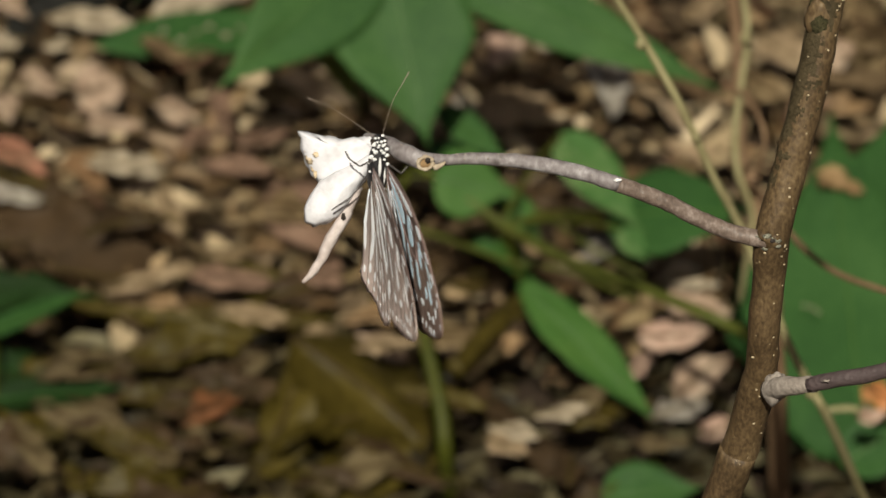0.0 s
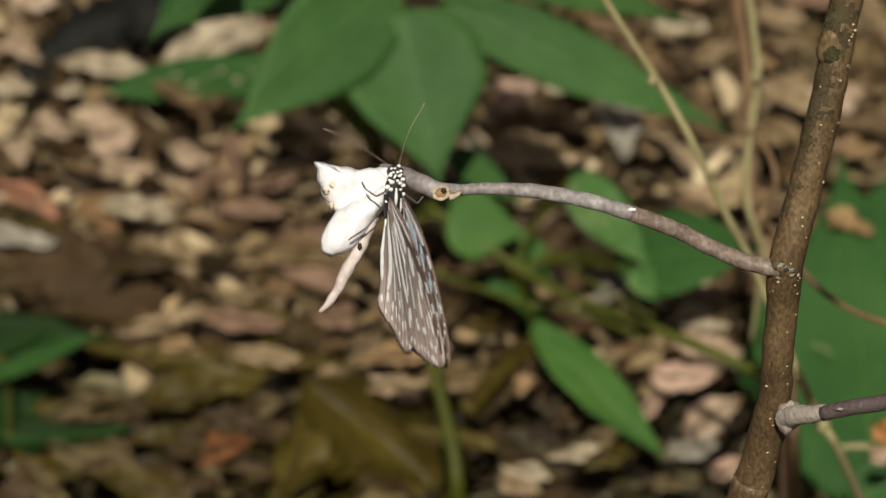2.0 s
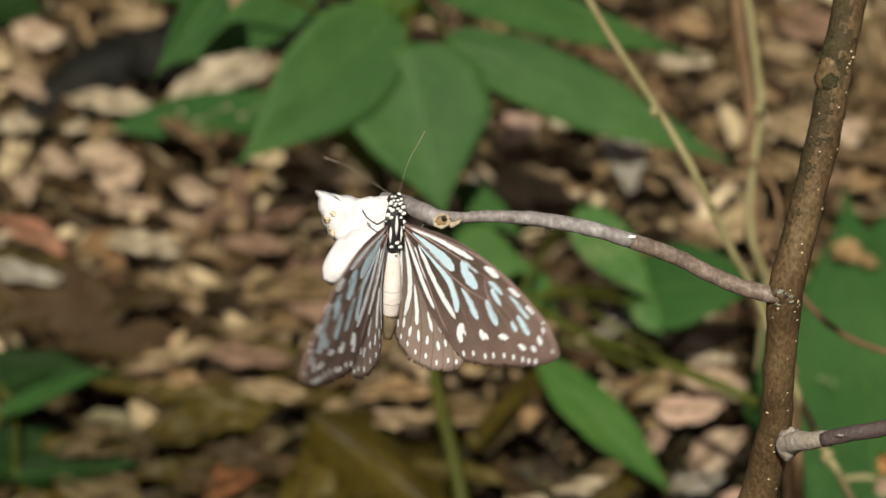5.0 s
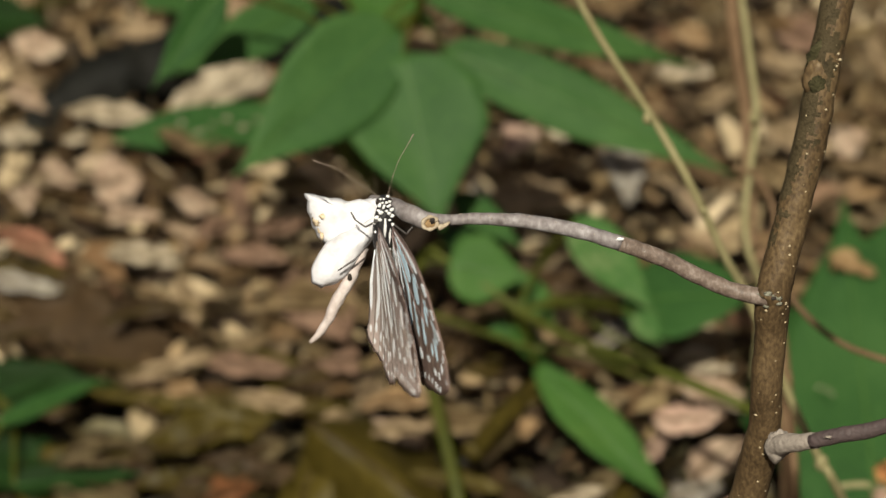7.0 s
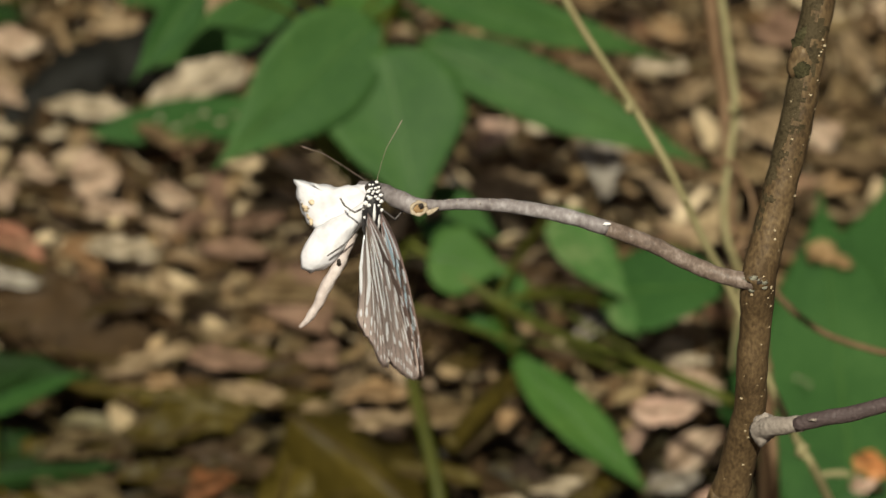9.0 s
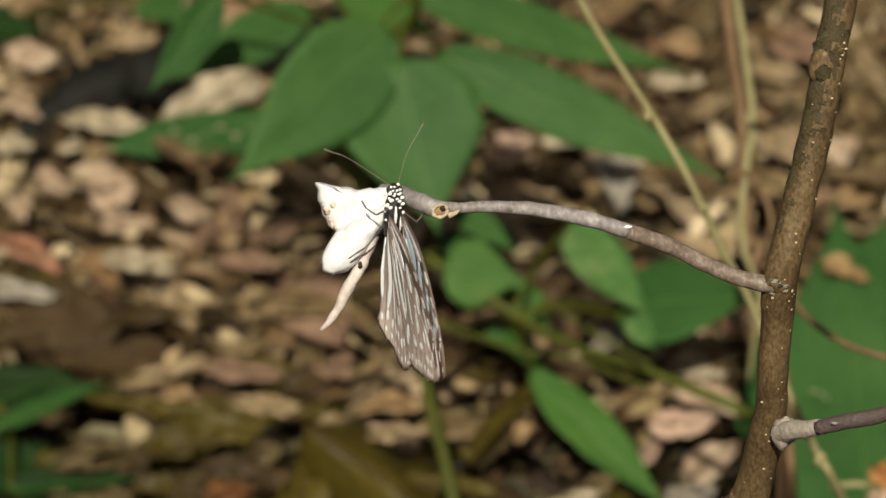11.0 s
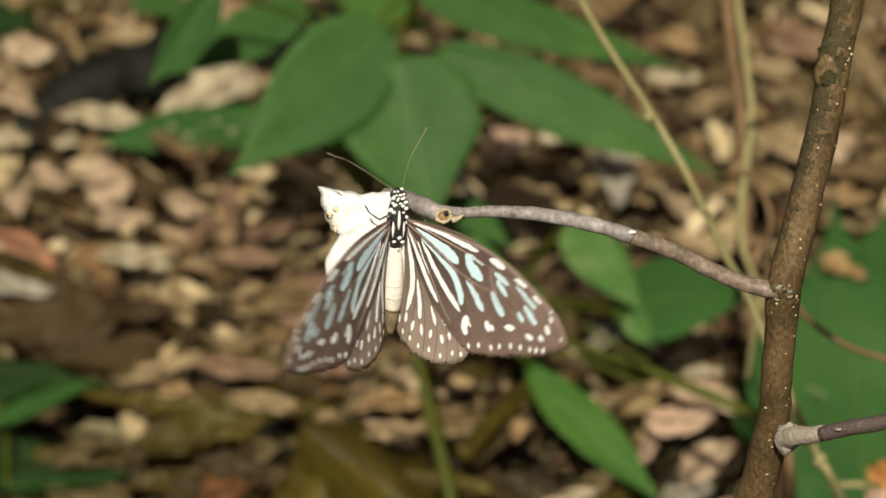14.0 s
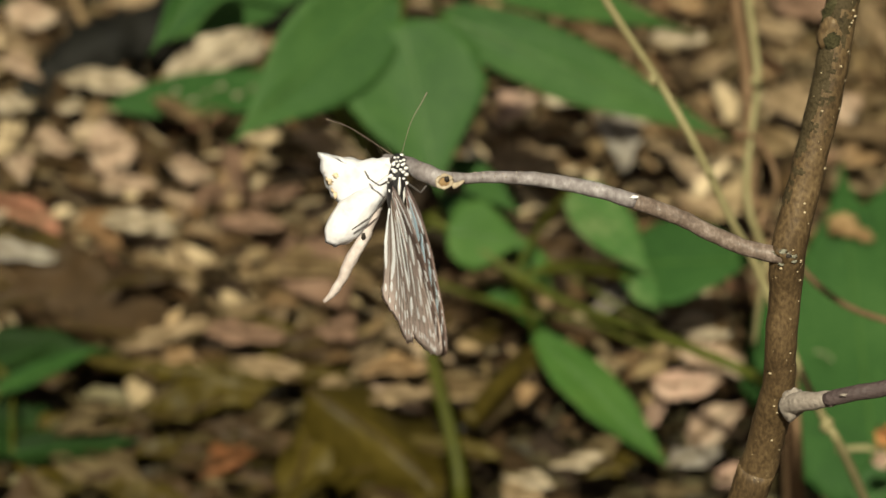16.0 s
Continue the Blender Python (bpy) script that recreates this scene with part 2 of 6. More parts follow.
M_STAIN = material("brown_petal_stain", [(0.42, 0.3, 0.17), (0.6, 0.5, 0.36)], 0.7, 900, 300, 0.4)
M_WING = material("dark_brown_wing", [(0.1123, 0.0749, 0.0640), (0.1560, 0.1075, 0.0920), (0.1976, 0.1392, 0.1210)], 0.6, 2500, 180, 0.3, translucent=0.5, fade=(0.010, 0.036, 0.72, 1.8))
M_HINDWING = material("grey_brown_wing", [(0.2369, 0.1775, 0.1500), (0.2987, 0.2289, 0.1950), (0.3605, 0.2794, 0.2400)], 0.6, 2500, 180, 0.3, translucent=0.42, fade=(0.010, 0.032, 0.72, 1.3))
M_UNDER = material("pale_brown_wing_underside", [(0.6249, 0.5141, 0.4675), (0.7407, 0.6201, 0.5713), (0.8333, 0.7049, 0.6544)], 0.6, 2500, 160, 0.3, translucent=0.45, fade=(0.010, 0.030, 0.42, 1.05))
M_UNDERFORE = material("brown_forewing_underside", [(0.5187, 0.4232, 0.3800), (0.6552, 0.5403, 0.4934), (0.7781, 0.6510, 0.6067)], 0.6, 2500, 160, 0.3, translucent=0.45, fade=(0.012, 0.034, 0.38, 1.15))
M_VEIN = material("dark_wing_vein", [(0.1, 0.068, 0.05), (0.16, 0.112, 0.085)], 0.6, 2000, 300, 0.2)
M_TANVEIN = material("tan_wing_vein", [(0.2080, 0.1372, 0.1254), (0.3120, 0.2107, 0.1980)], 0.6, 2000, 300, 0.2)
M_BLUE = material("pale_blue_wing_mark", [(0.58, 0.78, 0.93), (0.64, 0.82, 0.95), (0.70, 0.86, 0.95)], 0.55, 2500, 260, 0.2, translucent=0.3)
M_PEARL = material("white_underside_mark", [(0.90, 0.92, 0.95), (0.94, 0.95, 0.97)], 0.55, 2500, 260, 0.2, translucent=0.25)
M_CREAM = material("whitish_wing_mark", [(0.82, 0.865, 0.93), (0.88, 0.91, 0.95)], 0.55, 2500, 260, 0.2, translucent=0.25)
M_BLACK = material("black_insect_body", [(0.008, 0.007, 0.008), (0.018, 0.016, 0.017)], 0.5, 2500, 400, 0.5)
M_DOT = material("white_body_dot", [(0.62, 0.61, 0.60), (0.76, 0.75, 0.74)], 0.6, 2500, 400, 0.3)
M_ABDOMEN = material("cream_abdomen", [(0.5418, 0.4662, 0.4150), (0.6622, 0.6048, 0.5644), (0.7052, 0.6594, 0.6308)], 0.6, 2500, 500, 0.5)
M_ABTIP = material("grey_brown_abdomen_tip", [(0.10, 0.075, 0.045), (0.26, 0.20, 0.12)], 0.6, 2500, 500, 0.5)
M_LEG = material("dark_insect_leg", [(0.04, 0.034, 0.032), (0.09, 0.078, 0.074)], 0.5, 2500, 400, 0.3)
M_ANTENNA = material("brown_antenna", [(0.1300, 0.0975, 0.0780), (0.2600, 0.2080, 0.1560)], 0.5, 2500, 400, 0.3)


# ---------------------------------------------------------------- building helpers
def part(name, bm, mat, parent=None, label="", smooth=True):
    """Link a bmesh as one mesh object, under a thing or a part where one is given."""
    me = bpy.data.meshes.new(name)
    if smooth:
        for fc in bm.faces:
            fc.smooth = True
    bm.to_mesh(me)
    bm.free()
    me.materials.append(mat)
    ob = new(name, me)
    if parent is not None:
        ob.parent = parent
    if label:
        ob["label"] = label
    return ob


def spline(points, n):
    """Catmull-Rom through tuples (any length), n steps a span."""
    p = [np.array(q, float) for q in points]
    p = [2 * p[0] - p[1]] + p + [2 * p[-1] - p[-2]]
    out = []
    for i in range(1, len(p) - 2):
        for k in range(n):
            t = k / n
            out.append(0.5 * (2 * p[i] + (p[i + 1] - p[i - 1]) * t + (2 * p[i - 1] - 5 * p[i] + 4 * p[i + 1] - p[i + 2]) * t ** 2
                              + (3 * p[i] - p[i - 1] - 3 * p[i + 1] + p[i + 2]) * t ** 3))
    out.append(p[-2])
    return out


def tube(points, radii, n=4, sides=12, rough=0.0, bm=None, freq=300.0):
    """A round bar along a smooth line through the points, with the radii, closed at both ends."""
    bm = bm or bmesh.new()
    rows = spline([(*p, r) for p, r in zip(points, radii)], n)
    centre = [Vector(r[:3]) for r in rows]
    rings = []
    side = None
    for i, r in enumerate(rows):
        d = (centre[min(i + 1, len(rows) - 1)] - centre[max(i - 1, 0)]).normalized()
        if side is None:
            side = d.orthogonal().normalized()
        side = (side - d * side.dot(d)).normalized()
        up = d.cross(side)
        ring = []
        for k in range(sides):
            a = 2 * math.pi * k / sides
            v = side * math.cos(a) + up * math.sin(a)
            rad = max(r[3], 1e-5)
            if rough:
                rad *= 1 + rough * noise.noise((centre[i] + v * rad) * freq)
            ring.append(bm.verts.new(centre[i] + v * rad))
        rings.append(ring)
    for a, b in zip(rings, rings[1:]):
        for k in range(sides):
            bm.faces.new((a[k], a[(k + 1) % sides], b[(k + 1) % sides], b[k]))
    bm.faces.new(list(reversed(rings[0])))
    bm.faces.new(rings[-1])
    return bm


def lump(bm, centre, size, seed=0.0, rough=0.2, freq=2.0, turn=None, level=2):
    """An uneven rounded lump added to bm."""
    made = bmesh.ops.create_icosphere(bm, subdivisions=level, radius=1.0)["verts"]
    for v in made:
        k = 1 + rough * noise.noise(v.co * freq + Vector((seed, seed * 1.7, 0)))
        q = Vector((v.co.x * size[0], v.co.y * size[1], v.co.z * size[2])) * k
        if turn is not None:
            q = turn @ q
        v.co = q + Vector(centre)
    return bm


def patch(ob, at, size, seed, rough=0.8, toward=(0.0, -0.866, 0.5)):
    """A thin uneven stain lying on the side of the mesh object ob that faces the given way, over the place at (in ob's space)."""
    n = Vector(toward).normalized()
    at = Vector(at)
    best = min((v for v in ob.data.vertices if v.normal.dot(n) > 0), key=lambda v: ((v.co - at) - n * (v.co - at).dot(n)).length)
    z = (best.normal + n).normalized()
    x = Vector((0, 0, 1)).cross(z).normalized()
    turn = Matrix((x, z.cross(x), z)).transposed()
    centre = at + n * (best.co - at).dot(n)
    return lump(bmesh.new(), centre, (size[0], size[1], 0.00009), seed, rough, 2.6, turn, 3)


def blade(length, width, bend=0.15, cup=0.15, wave=0.03, taper=0.85, steps=12, across=4, thick=0.0004, seed=0.0, ragged=0.0, bm=None, point=0.8):
    """A leaf blade from the origin along +x, upper side to +z: pointed outline, cupped, bent down and wavy."""
    bm = bm or bmesh.new()
    grid = []
    for i in range(steps + 1):
        u = i / steps
        w = width * 0.5 * max(0.02, math.sin(math.pi * min(1.0, u ** taper)) ** (0.8 + (point - 0.8) * u))
        row = []
        for j in range(-across, across + 1):
            s = j / across
            edge = 1 + ragged * noise.noise(Vector((u * 6 + seed, s * 2, seed))) + ragged * 0.5 * noise.noise(Vector((u * 19 + seed, s * 2 + 5, seed)))
            y = s * w * edge
            z = cup * abs(s) ** 1.5 * w - bend * length * u * u + wave * length * noise.noise(Vector((u * 3 + seed, s * 1.5, seed * 3)))
            row.append(bm.verts.new((u * length, y, z)))
        grid.append(row)
    under = [[bm.verts.new(v.co - Vector((0, 0, thick))) for v in row] for row in grid]
    for a, b, c, d in zip(grid, grid[1:], under, under[1:]):
        for j in range(2 * across):
            bm.faces.new((a[j], b[j], b[j + 1], a[j + 1]))
            bm.faces.new((c[j], c[j + 1], d[j + 1], d[j]))
        bm.faces.new((a[0], c[0], d[0], b[0]))
        bm.faces.new((a[-1], b[-1], d[-1], c[-1]))
    for a, b in ((grid[0], under[0]), (under[-1], grid[-1])):
        for j in range(2 * across):
            bm.faces.new((a[j], a[j + 1], b[j + 1], b[j]))
    bmesh.ops.recalc_face_normals(bm, faces=bm.faces)
    return bm


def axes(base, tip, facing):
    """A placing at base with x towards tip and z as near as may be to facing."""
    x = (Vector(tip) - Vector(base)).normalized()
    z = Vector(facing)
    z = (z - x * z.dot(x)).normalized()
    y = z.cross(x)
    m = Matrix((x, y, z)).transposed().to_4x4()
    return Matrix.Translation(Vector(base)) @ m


UPWARD = (0.0, -0.45, 0.9)
TOWARDS = (0.0, -0.8, 0.6)


def green_leaf(parent, base, tip, width, facing=UPWARD, mat=None, bend=0.08, cup=0.12, taper=0.66, seed=0.0, rib=True, ragged=0.13):
    """A living leaf with its midrib, as a part of a plant."""
    length = (Vector(tip) - Vector(base)).length
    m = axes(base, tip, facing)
    ob = part("leaf", blade(length, width, bend * 0.4, cup, 0.02, taper, 18, 5, 0.0004, seed, ragged, point=1.5), mat or M_GREEN, parent)
    ob.matrix_local = m
    if rib:
        pts = [(length * u, 0, -bend * 0.4 * length * u * u + 0.02 * length * noise.noise(Vector((u * 3 + seed, 0, seed * 3))) + 0.0002) for u in (0.0, 0.25, 0.5, 0.75, 0.97)]
        part("midrib", tube(pts, [0.0008, 0.0007, 0.0005, 0.0004, 0.0002], 3, 6), M_RIB if mat is not M_DEEP else M_SHADY, ob)
    return ob


# ---------------------------------------------------------------- ground
def build_ground():
    bm = bmesh.new()
    n = 120
    rows = []
    for i in range(n + 1):
        # dense round the plants, reaching far out
        a = (i / n) * 2 - 1
        rows.append(math.copysign(0.9 * abs(a) + 120 * abs(a) ** 9, a))
    verts = [[bm.verts.new((x, y + 1.4, 0.010 * noise.noise(Vector((x * 6, y * 6, 0))) + 0.004 * noise.noise(Vector((x * 30, y * 30, 4))) - 0.004))
              for x in rows] for y in rows]
    for a, b in zip(verts, verts[1:]):
        for k in range(n):
            bm.faces.new((a[k], a[k + 1], b[k + 1], b[k]))
    ob = part("ground", bm, M_SOIL)
    tagged(ob, "dark damp forest soil under a bed of fallen leaves", "ground", kind="structure")


build_ground()


def crumple(bm, amount, freq, seed):
    """Press creases into a sheet."""
    for v in bm.verts:
        k = noise.noise(Vector((v.co.x * freq + seed, v.co.y * freq, seed))) + 0.5 * noise.noise(Vector((v.co.x * freq * 2.3, v.co.y * freq * 2.3 + seed, 3)))
        v.co.z += amount * k
    return bm


def tear(bm, length, width, seed, keep=0.66):
    """Tear a dry leaf along one or two straight lines, so that it ends in corners."""
    cuts = [((length * (keep + 0.16 * math.sin(seed * 3.1)), 0.0), radians(48 * math.sin(seed * 5.3)))]
    side = 1 if math.sin(seed * 7.7) > 0 else -1
    cuts.append(((length * 0.45, side * width * (keep - 0.4)), side * radians(90 + 24 * math.sin(seed * 2.2))))
    for (x, y), a in cuts[:1 + int(math.sin(seed * 1.9) > -0.5)]:
        bmesh.ops.bisect_plane(bm, geom=bm.verts[:] + bm.edges[:] + bm.faces[:], plane_co=(x, y, 0.0), plane_no=(math.cos(a), math.sin(a), 0.0), clear_outer=True)
    return bm


def build_crumbs():
    """The broken leaf bits, twigs and fibres that fill the litter."""
    rng = random.Random(5)
    verts, faces = [], []
    shade_verts, shade_faces = [], []
    for i in range(22000):
        if i < 7800:
            x, y = rng.uniform(-0.42, 0.42), rng.uniform(1.0, 1.95)
        elif i < 9600:
            x, y = rng.uniform(-1.6, 1.6), rng.uniform(0.0, 3.6)
        else:
            # thinning out far round about
            far = 0.3 + abs(rng.gauss(0, 1.6))
            a = rng.uniform(0, math.tau)
            x, y = far * math.cos(a), 1.45 + far * math.sin(a)
            if -0.42 < x < 0.42 and 0.9 < y < 2.0:
                continue
        length = rng.choice((rng.uniform(0.006, 0.018), rng.uniform(0.014, 0.036)))
        low, high = (0.002, 0.024) if i % 4 else (0.024, 0.034)
        width = length * rng.uniform(0.2, 0.55)
        if rng.random() < 0.18:
            length, width = rng.uniform(0.03, 0.08), rng.uniform(0.0012, 0.003)
        steep = 4 if width < 0.0031 and length > 0.029 else 26
        m = pose(x, y, rng.uniform(low, high), rng.gauss(0, steep), rng.gauss(0, steep), rng.gauss(0, 50))
        # Near strip takes the darker bed; its shade is put into the colour.
        bed, sheets = (shade_verts, shade_faces) if 0.9 < y < 1.22 + 0.06 * noise.noise(Vector((x * 9, 0, 1))) and abs(x) < 0.5 else (verts, faces)
        k = len(bed)
        curl, fold = rng.uniform(-0.6, 0.9), rng.uniform(-0.2, 0.8)
        for u, w in ((0.0, 0.25), (0.25, 0.9), (0.5, 1.0), (0.75, 0.8), (1.0, 0.15)):
            z = curl * length * (u - 0.5) ** 2
            for q in (-1, 0, 1):
                jy = rng.uniform(0.55, 1.25)
                bed.append(m @ Vector(((u - 0.5) * length + rng.uniform(-0.04, 0.04) * length, q * w * width * 0.5 * jy, z + fold * abs(q) * w * width * 0.5 + rng.uniform(-0.06, 0.06) * width)))
        for j in range(4):
            for q in range(2):
                b = k + 3 * j + q
                sheets.append((b, b + 3, b + 4, b + 1))
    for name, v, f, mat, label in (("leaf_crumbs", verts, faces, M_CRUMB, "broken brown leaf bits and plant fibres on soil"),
                                   ("damp_leaf_crumbs", shade_verts, shade_faces, M_SHADECRUMB, "leaf bits and plant fibres on soil, coloured dark for shade")):
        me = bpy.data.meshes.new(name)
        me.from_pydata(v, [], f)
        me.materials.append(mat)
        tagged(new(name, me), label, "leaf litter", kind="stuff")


build_crumbs()


def litter_shapes():
    shapes = []
    rng = random.Random(11)
    for i in range(16):
        me = bpy.data.meshes.new("dead_leaf")
        width = rng.uniform(0.2, 0.46)
        bm = blade(1.0, width, rng.uniform(-0.2, 0.45), rng.uniform(-0.2, 1.1), 0.14, rng.uniform(0.65, 1.1), 9, 3, 0.008, i * 3.1, 0.7)
        crumple(bm, 0.06, 5.0, i * 2.3)
        if i % 4:
            tear(bm, 1.0, width, i * 1.3 + 0.4)
        for fc in bm.faces:
            fc.smooth = True
        bm.to_mesh(me)
        bm.free()
        me.materials.append(M_LITTER)
        # Second copy, in the brown lowered to stand for shade.
        shaded = me.copy()
        shaded.materials.clear()
        shaded.materials.append(M_SHADELEAF)
        shapes.append((me, shaded))
    return shapes


def scatter_litter():
    """Leaves that can be told apart before the camera, and a joined bed of the rest reaching out to all sides."""
    rng = random.Random(23)
    shapes = litter_shapes()
    verts, faces, shade_verts, shade_faces = [], [], [], []
    for i in range(5200):
        near = i < 120
        if i < 430:
            x, y = rng.uniform(-0.32, 0.32), rng.uniform(1.06, 1.86)
        elif i < 1500:
            x, y = rng.uniform(-1.5, 1.5), rng.uniform(0.2, 3.2)
        else:
            far = 0.3 + abs(rng.gauss(0, 1.8))
            a = rng.uniform(0, math.tau)
            x, y = far * math.cos(a), 1.45 + far * math.sin(a)
            if -0.42 < x < 0.42 and 0.9 < y < 2.0:
                continue
        if -0.28 < x < -0.13 and 1.17 < y < 1.31:
            continue
        size = rng.choice((rng.uniform(0.014, 0.034), rng.uniform(0.024, 0.062)))
        if not near and i < 430 and y < 1.24:
            continue
        turn = rng.gauss(0, 32) + (180 if rng.random() < 0.5 else 0)
        flip = 180 if rng.random() < 0.4 else 0
        m = pose(x, y, rng.uniform(0.014, 0.034), rng.gauss(0, 25) + flip, rng.gauss(0, 18), turn) @ Matrix.Scale(size, 4)
        me, shaded = rng.choice(shapes)
        if near:
            # Leaves in the near strip get the copy coloured dark for shade.
            toned = y < 1.24
            ob = new("dead_leaf", shaded if toned else me)
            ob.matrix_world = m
            tagged(ob, "brown dead leaf lying in the litter, coloured dark for shade" if toned else "dry curled brown dead leaf lying in the litter", "leaf", "leaf litter")
        else:
            # The bed is darkened over the same strip, by colour in place of shade.
            bed, sheets = (shade_verts, shade_faces) if 0.9 < y < 1.24 and abs(x) < 0.5 else (verts, faces)
            k = len(bed)
            bed.extend(m @ v.co for v in me.vertices)
            sheets.extend(tuple(k + q for q in p.vertices) for p in me.polygons)
    for name, v, f, mat, label in (("leaf_bed", verts, faces, M_LOOSE, "bed of dry brown fallen leaves on soil"), ("damp_leaf_bed", shade_verts, shade_faces, M_SHADELOOSE, "bed of fallen leaves on soil, coloured dark for shade")):
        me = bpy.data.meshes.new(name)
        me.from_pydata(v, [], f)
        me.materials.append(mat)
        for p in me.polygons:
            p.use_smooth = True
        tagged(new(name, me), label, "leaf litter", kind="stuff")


scatter_litter()


def dead_leaf(base, tip, width, mat, label, bend=0.1, cup=0.3, facing=(0.0, -0.2, 1.0), taper=0.85, seed=0.0, category="leaf", crease=1.3, torn=0.55):
    """A fallen leaf with its dry midrib: creased, bitten at the edge, bowed to one side."""
    length = (Vector(tip) - Vector(base)).length
    bm = blade(length, width, bend, cup, 0.08, taper, 20, 6, 0.0005, seed * 1.37, torn)
    crumple(bm, 0.0026 * crease, 60.0, seed)
    crumple(bm, 0.0012 * crease, 220.0, seed + 4)
    if torn > 0.5:
        tear(bm, length, width, seed, 0.76)
    sway = 0.16 * math.sin(seed * 2.9)
    for v in bm.verts:
        u = v.co.x / length
        v.co.y += sway * length * (u - u * u) * 2
    ob = part("dead_leaf", bm, mat)
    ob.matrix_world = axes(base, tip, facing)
    tagged(ob, label, category, "leaf litter")
    pts = []
    for u in (0.0, 0.25, 0.5, 0.75, 0.95):
        z = -bend * length * u * u + 0.08 * length * noise.noise(Vector((u * 3 + seed * 1.37, 0, seed * 1.37 * 3)))
        pts.append((u * length, sway * length * (u - u * u) * 2, z + 0.0012))
    part("midrib", tube(pts, [0.0008, 0.0008, 0.0007, 0.0005, 0.0003], 3, 6), M_DUN if mat in (M_PALE, M_TAN, M_PINK, M_GREY, M_ROSE) else M_DARK if mat is not M_DARK else M_OLIVE, ob)
    return ob


# larger fallen leaves that stand out in the litter
dead_leaf((-0.1094, 1.1495, 0.0300), (-0.0762, 1.1893, 0.0350), 0.012, M_RUST, "rusty orange dead leaf in the litter", seed=16)
dead_leaf((0.1849, 1.1569, 0.0400), (0.2166, 1.1795, 0.0400), 0.035, M_RUST, "bright rusty orange dead leaf in the litter", seed=17)
dead_leaf((-0.2300, 1.3360, 0.0200), (-0.1211, 1.2622, 0.0300), 0.055, M_DARK, "large dark brown curled dead leaf", seed=21, cup=0.6)
dead_leaf((-0.1215, 1.2672, 0.0300), (-0.0484, 1.2374, 0.0300), 0.018, M_OLIVE, "long curled olive brown dead leaf", seed=22, cup=0.6)
dead_leaf((-0.0622, 1.1632, 0.064), (-0.002, 1.1226, 0.036), 0.066, M_OLIVE, "large olive brown folded dead leaf", seed=24, cup=-1.5, bend=0.0, facing=(-0.40, -0.30, 0.85), taper=0.7, crease=0.25, torn=0.25)
dead_leaf((-0.0818, 1.1166, 0.0200), (-0.0563, 1.1734, 0.0500), 0.026, M_OLIVE, "curled olive brown dead leaf", seed=23, cup=0.4, facing=(0.4, -0.5, 0.7))
dead_leaf((-0.0539, 1.0944, 0.0300), (0.0113, 1.1278, 0.0300), 0.034, M_OLIVE, "flat olive brown dead leaf in the litter", seed=25)
dead_leaf((0.2236, 1.6131, 0.0300), (0.2276, 1.4334, 0.0300), 0.020, M_FADED, "long yellowish tan dead leaf", seed=27, cup=0.6)
dead_leaf((0.2325, 1.6352, 0.0300), (0.2524, 1.5359, 0.0300), 0.016, M_TAN, "narrow straw coloured dead leaf", seed=32)
dead_leaf((-0.1075, 1.5616, 0.042), (-0.15, 1.4913, 0.044), 0.037, M_PALE, "broad pale beige dead leaf lying flat on the litter", seed=1.0, cup=0.15, facing=(-0.24, -0.55, 0.85), taper=0.75, torn=0.3)
dead_leaf((-0.2078, 1.5034, 0.042), (-0.1518, 1.4843, 0.044), 0.011, M_PALE, "long pale tan dead leaf on the litter", seed=2.3, cup=0.30, facing=(0.00, -0.55, 0.85))
dead_leaf((-0.2082, 1.474, 0.042), (-0.1841, 1.4779, 0.044), 0.009, M_PALE, "small pale dead leaf on the litter", seed=3.6, cup=0.30, facing=(0.24, -0.55, 0.85))
dead_leaf((-0.1831, 1.4167, 0.042), (-0.1598, 1.425, 0.044), 0.031, M_PINK, "rounded faded tan dead leaf on the litter", seed=4.9, cup=0.10, facing=(-0.12, -0.55, 0.85), taper=0.75, torn=0.3)
dead_leaf((-0.1601, 1.4346, 0.042), (-0.1347, 1.4084, 0.044), 0.014, M_DARK, "dark brown dead leaf on the litter", seed=6.2, cup=0.30, facing=(0.12, -0.55, 0.85))
dead_leaf((-0.2277, 1.3704, 0.042), (-0.1678, 1.3339, 0.044), 0.012, M_RED, "long reddish brown dead leaf on the litter", seed=7.6, cup=0.30, facing=(-0.24, -0.55, 0.85))
dead_leaf((-0.1723, 1.3504, 0.042), (-0.1281, 1.3378, 0.044), 0.011, M_PALE, "narrow pale grey dead leaf on the litter", seed=8.9, cup=0.30, facing=(0.00, -0.55, 0.85))
dead_leaf((-0.2283, 1.3318, 0.042), (-0.1801, 1.3146, 0.044), 0.011, M_GREY, "whitish dead leaf lying flat on the litter", seed=10.2, cup=0.10, facing=(0.24, -0.55, 0.85))
dead_leaf((-0.0925, 1.412, 0.042), (-0.0519, 1.4408, 0.044), 0.018, M_DUN, "dull brown dead leaf under the green seedling", seed=11.5, cup=0.20, facing=(-0.12, -0.55, 0.85))
dead_leaf((-0.1129, 1.4251, 0.042), (-0.1014, 1.3784, 0.044), 0.010, M_DULL, "curled dull brown dead leaf on the litter", seed=12.8, cup=0.40, facing=(0.12, -0.55, 0.85))
dead_leaf((-0.1436, 1.4108, 0.042), (-0.1131, 1.3852, 0.044), 0.012, M_PINK, "faded pinkish dead leaf on the litter", seed=14.1, cup=0.30, facing=(-0.24, -0.55, 0.85))
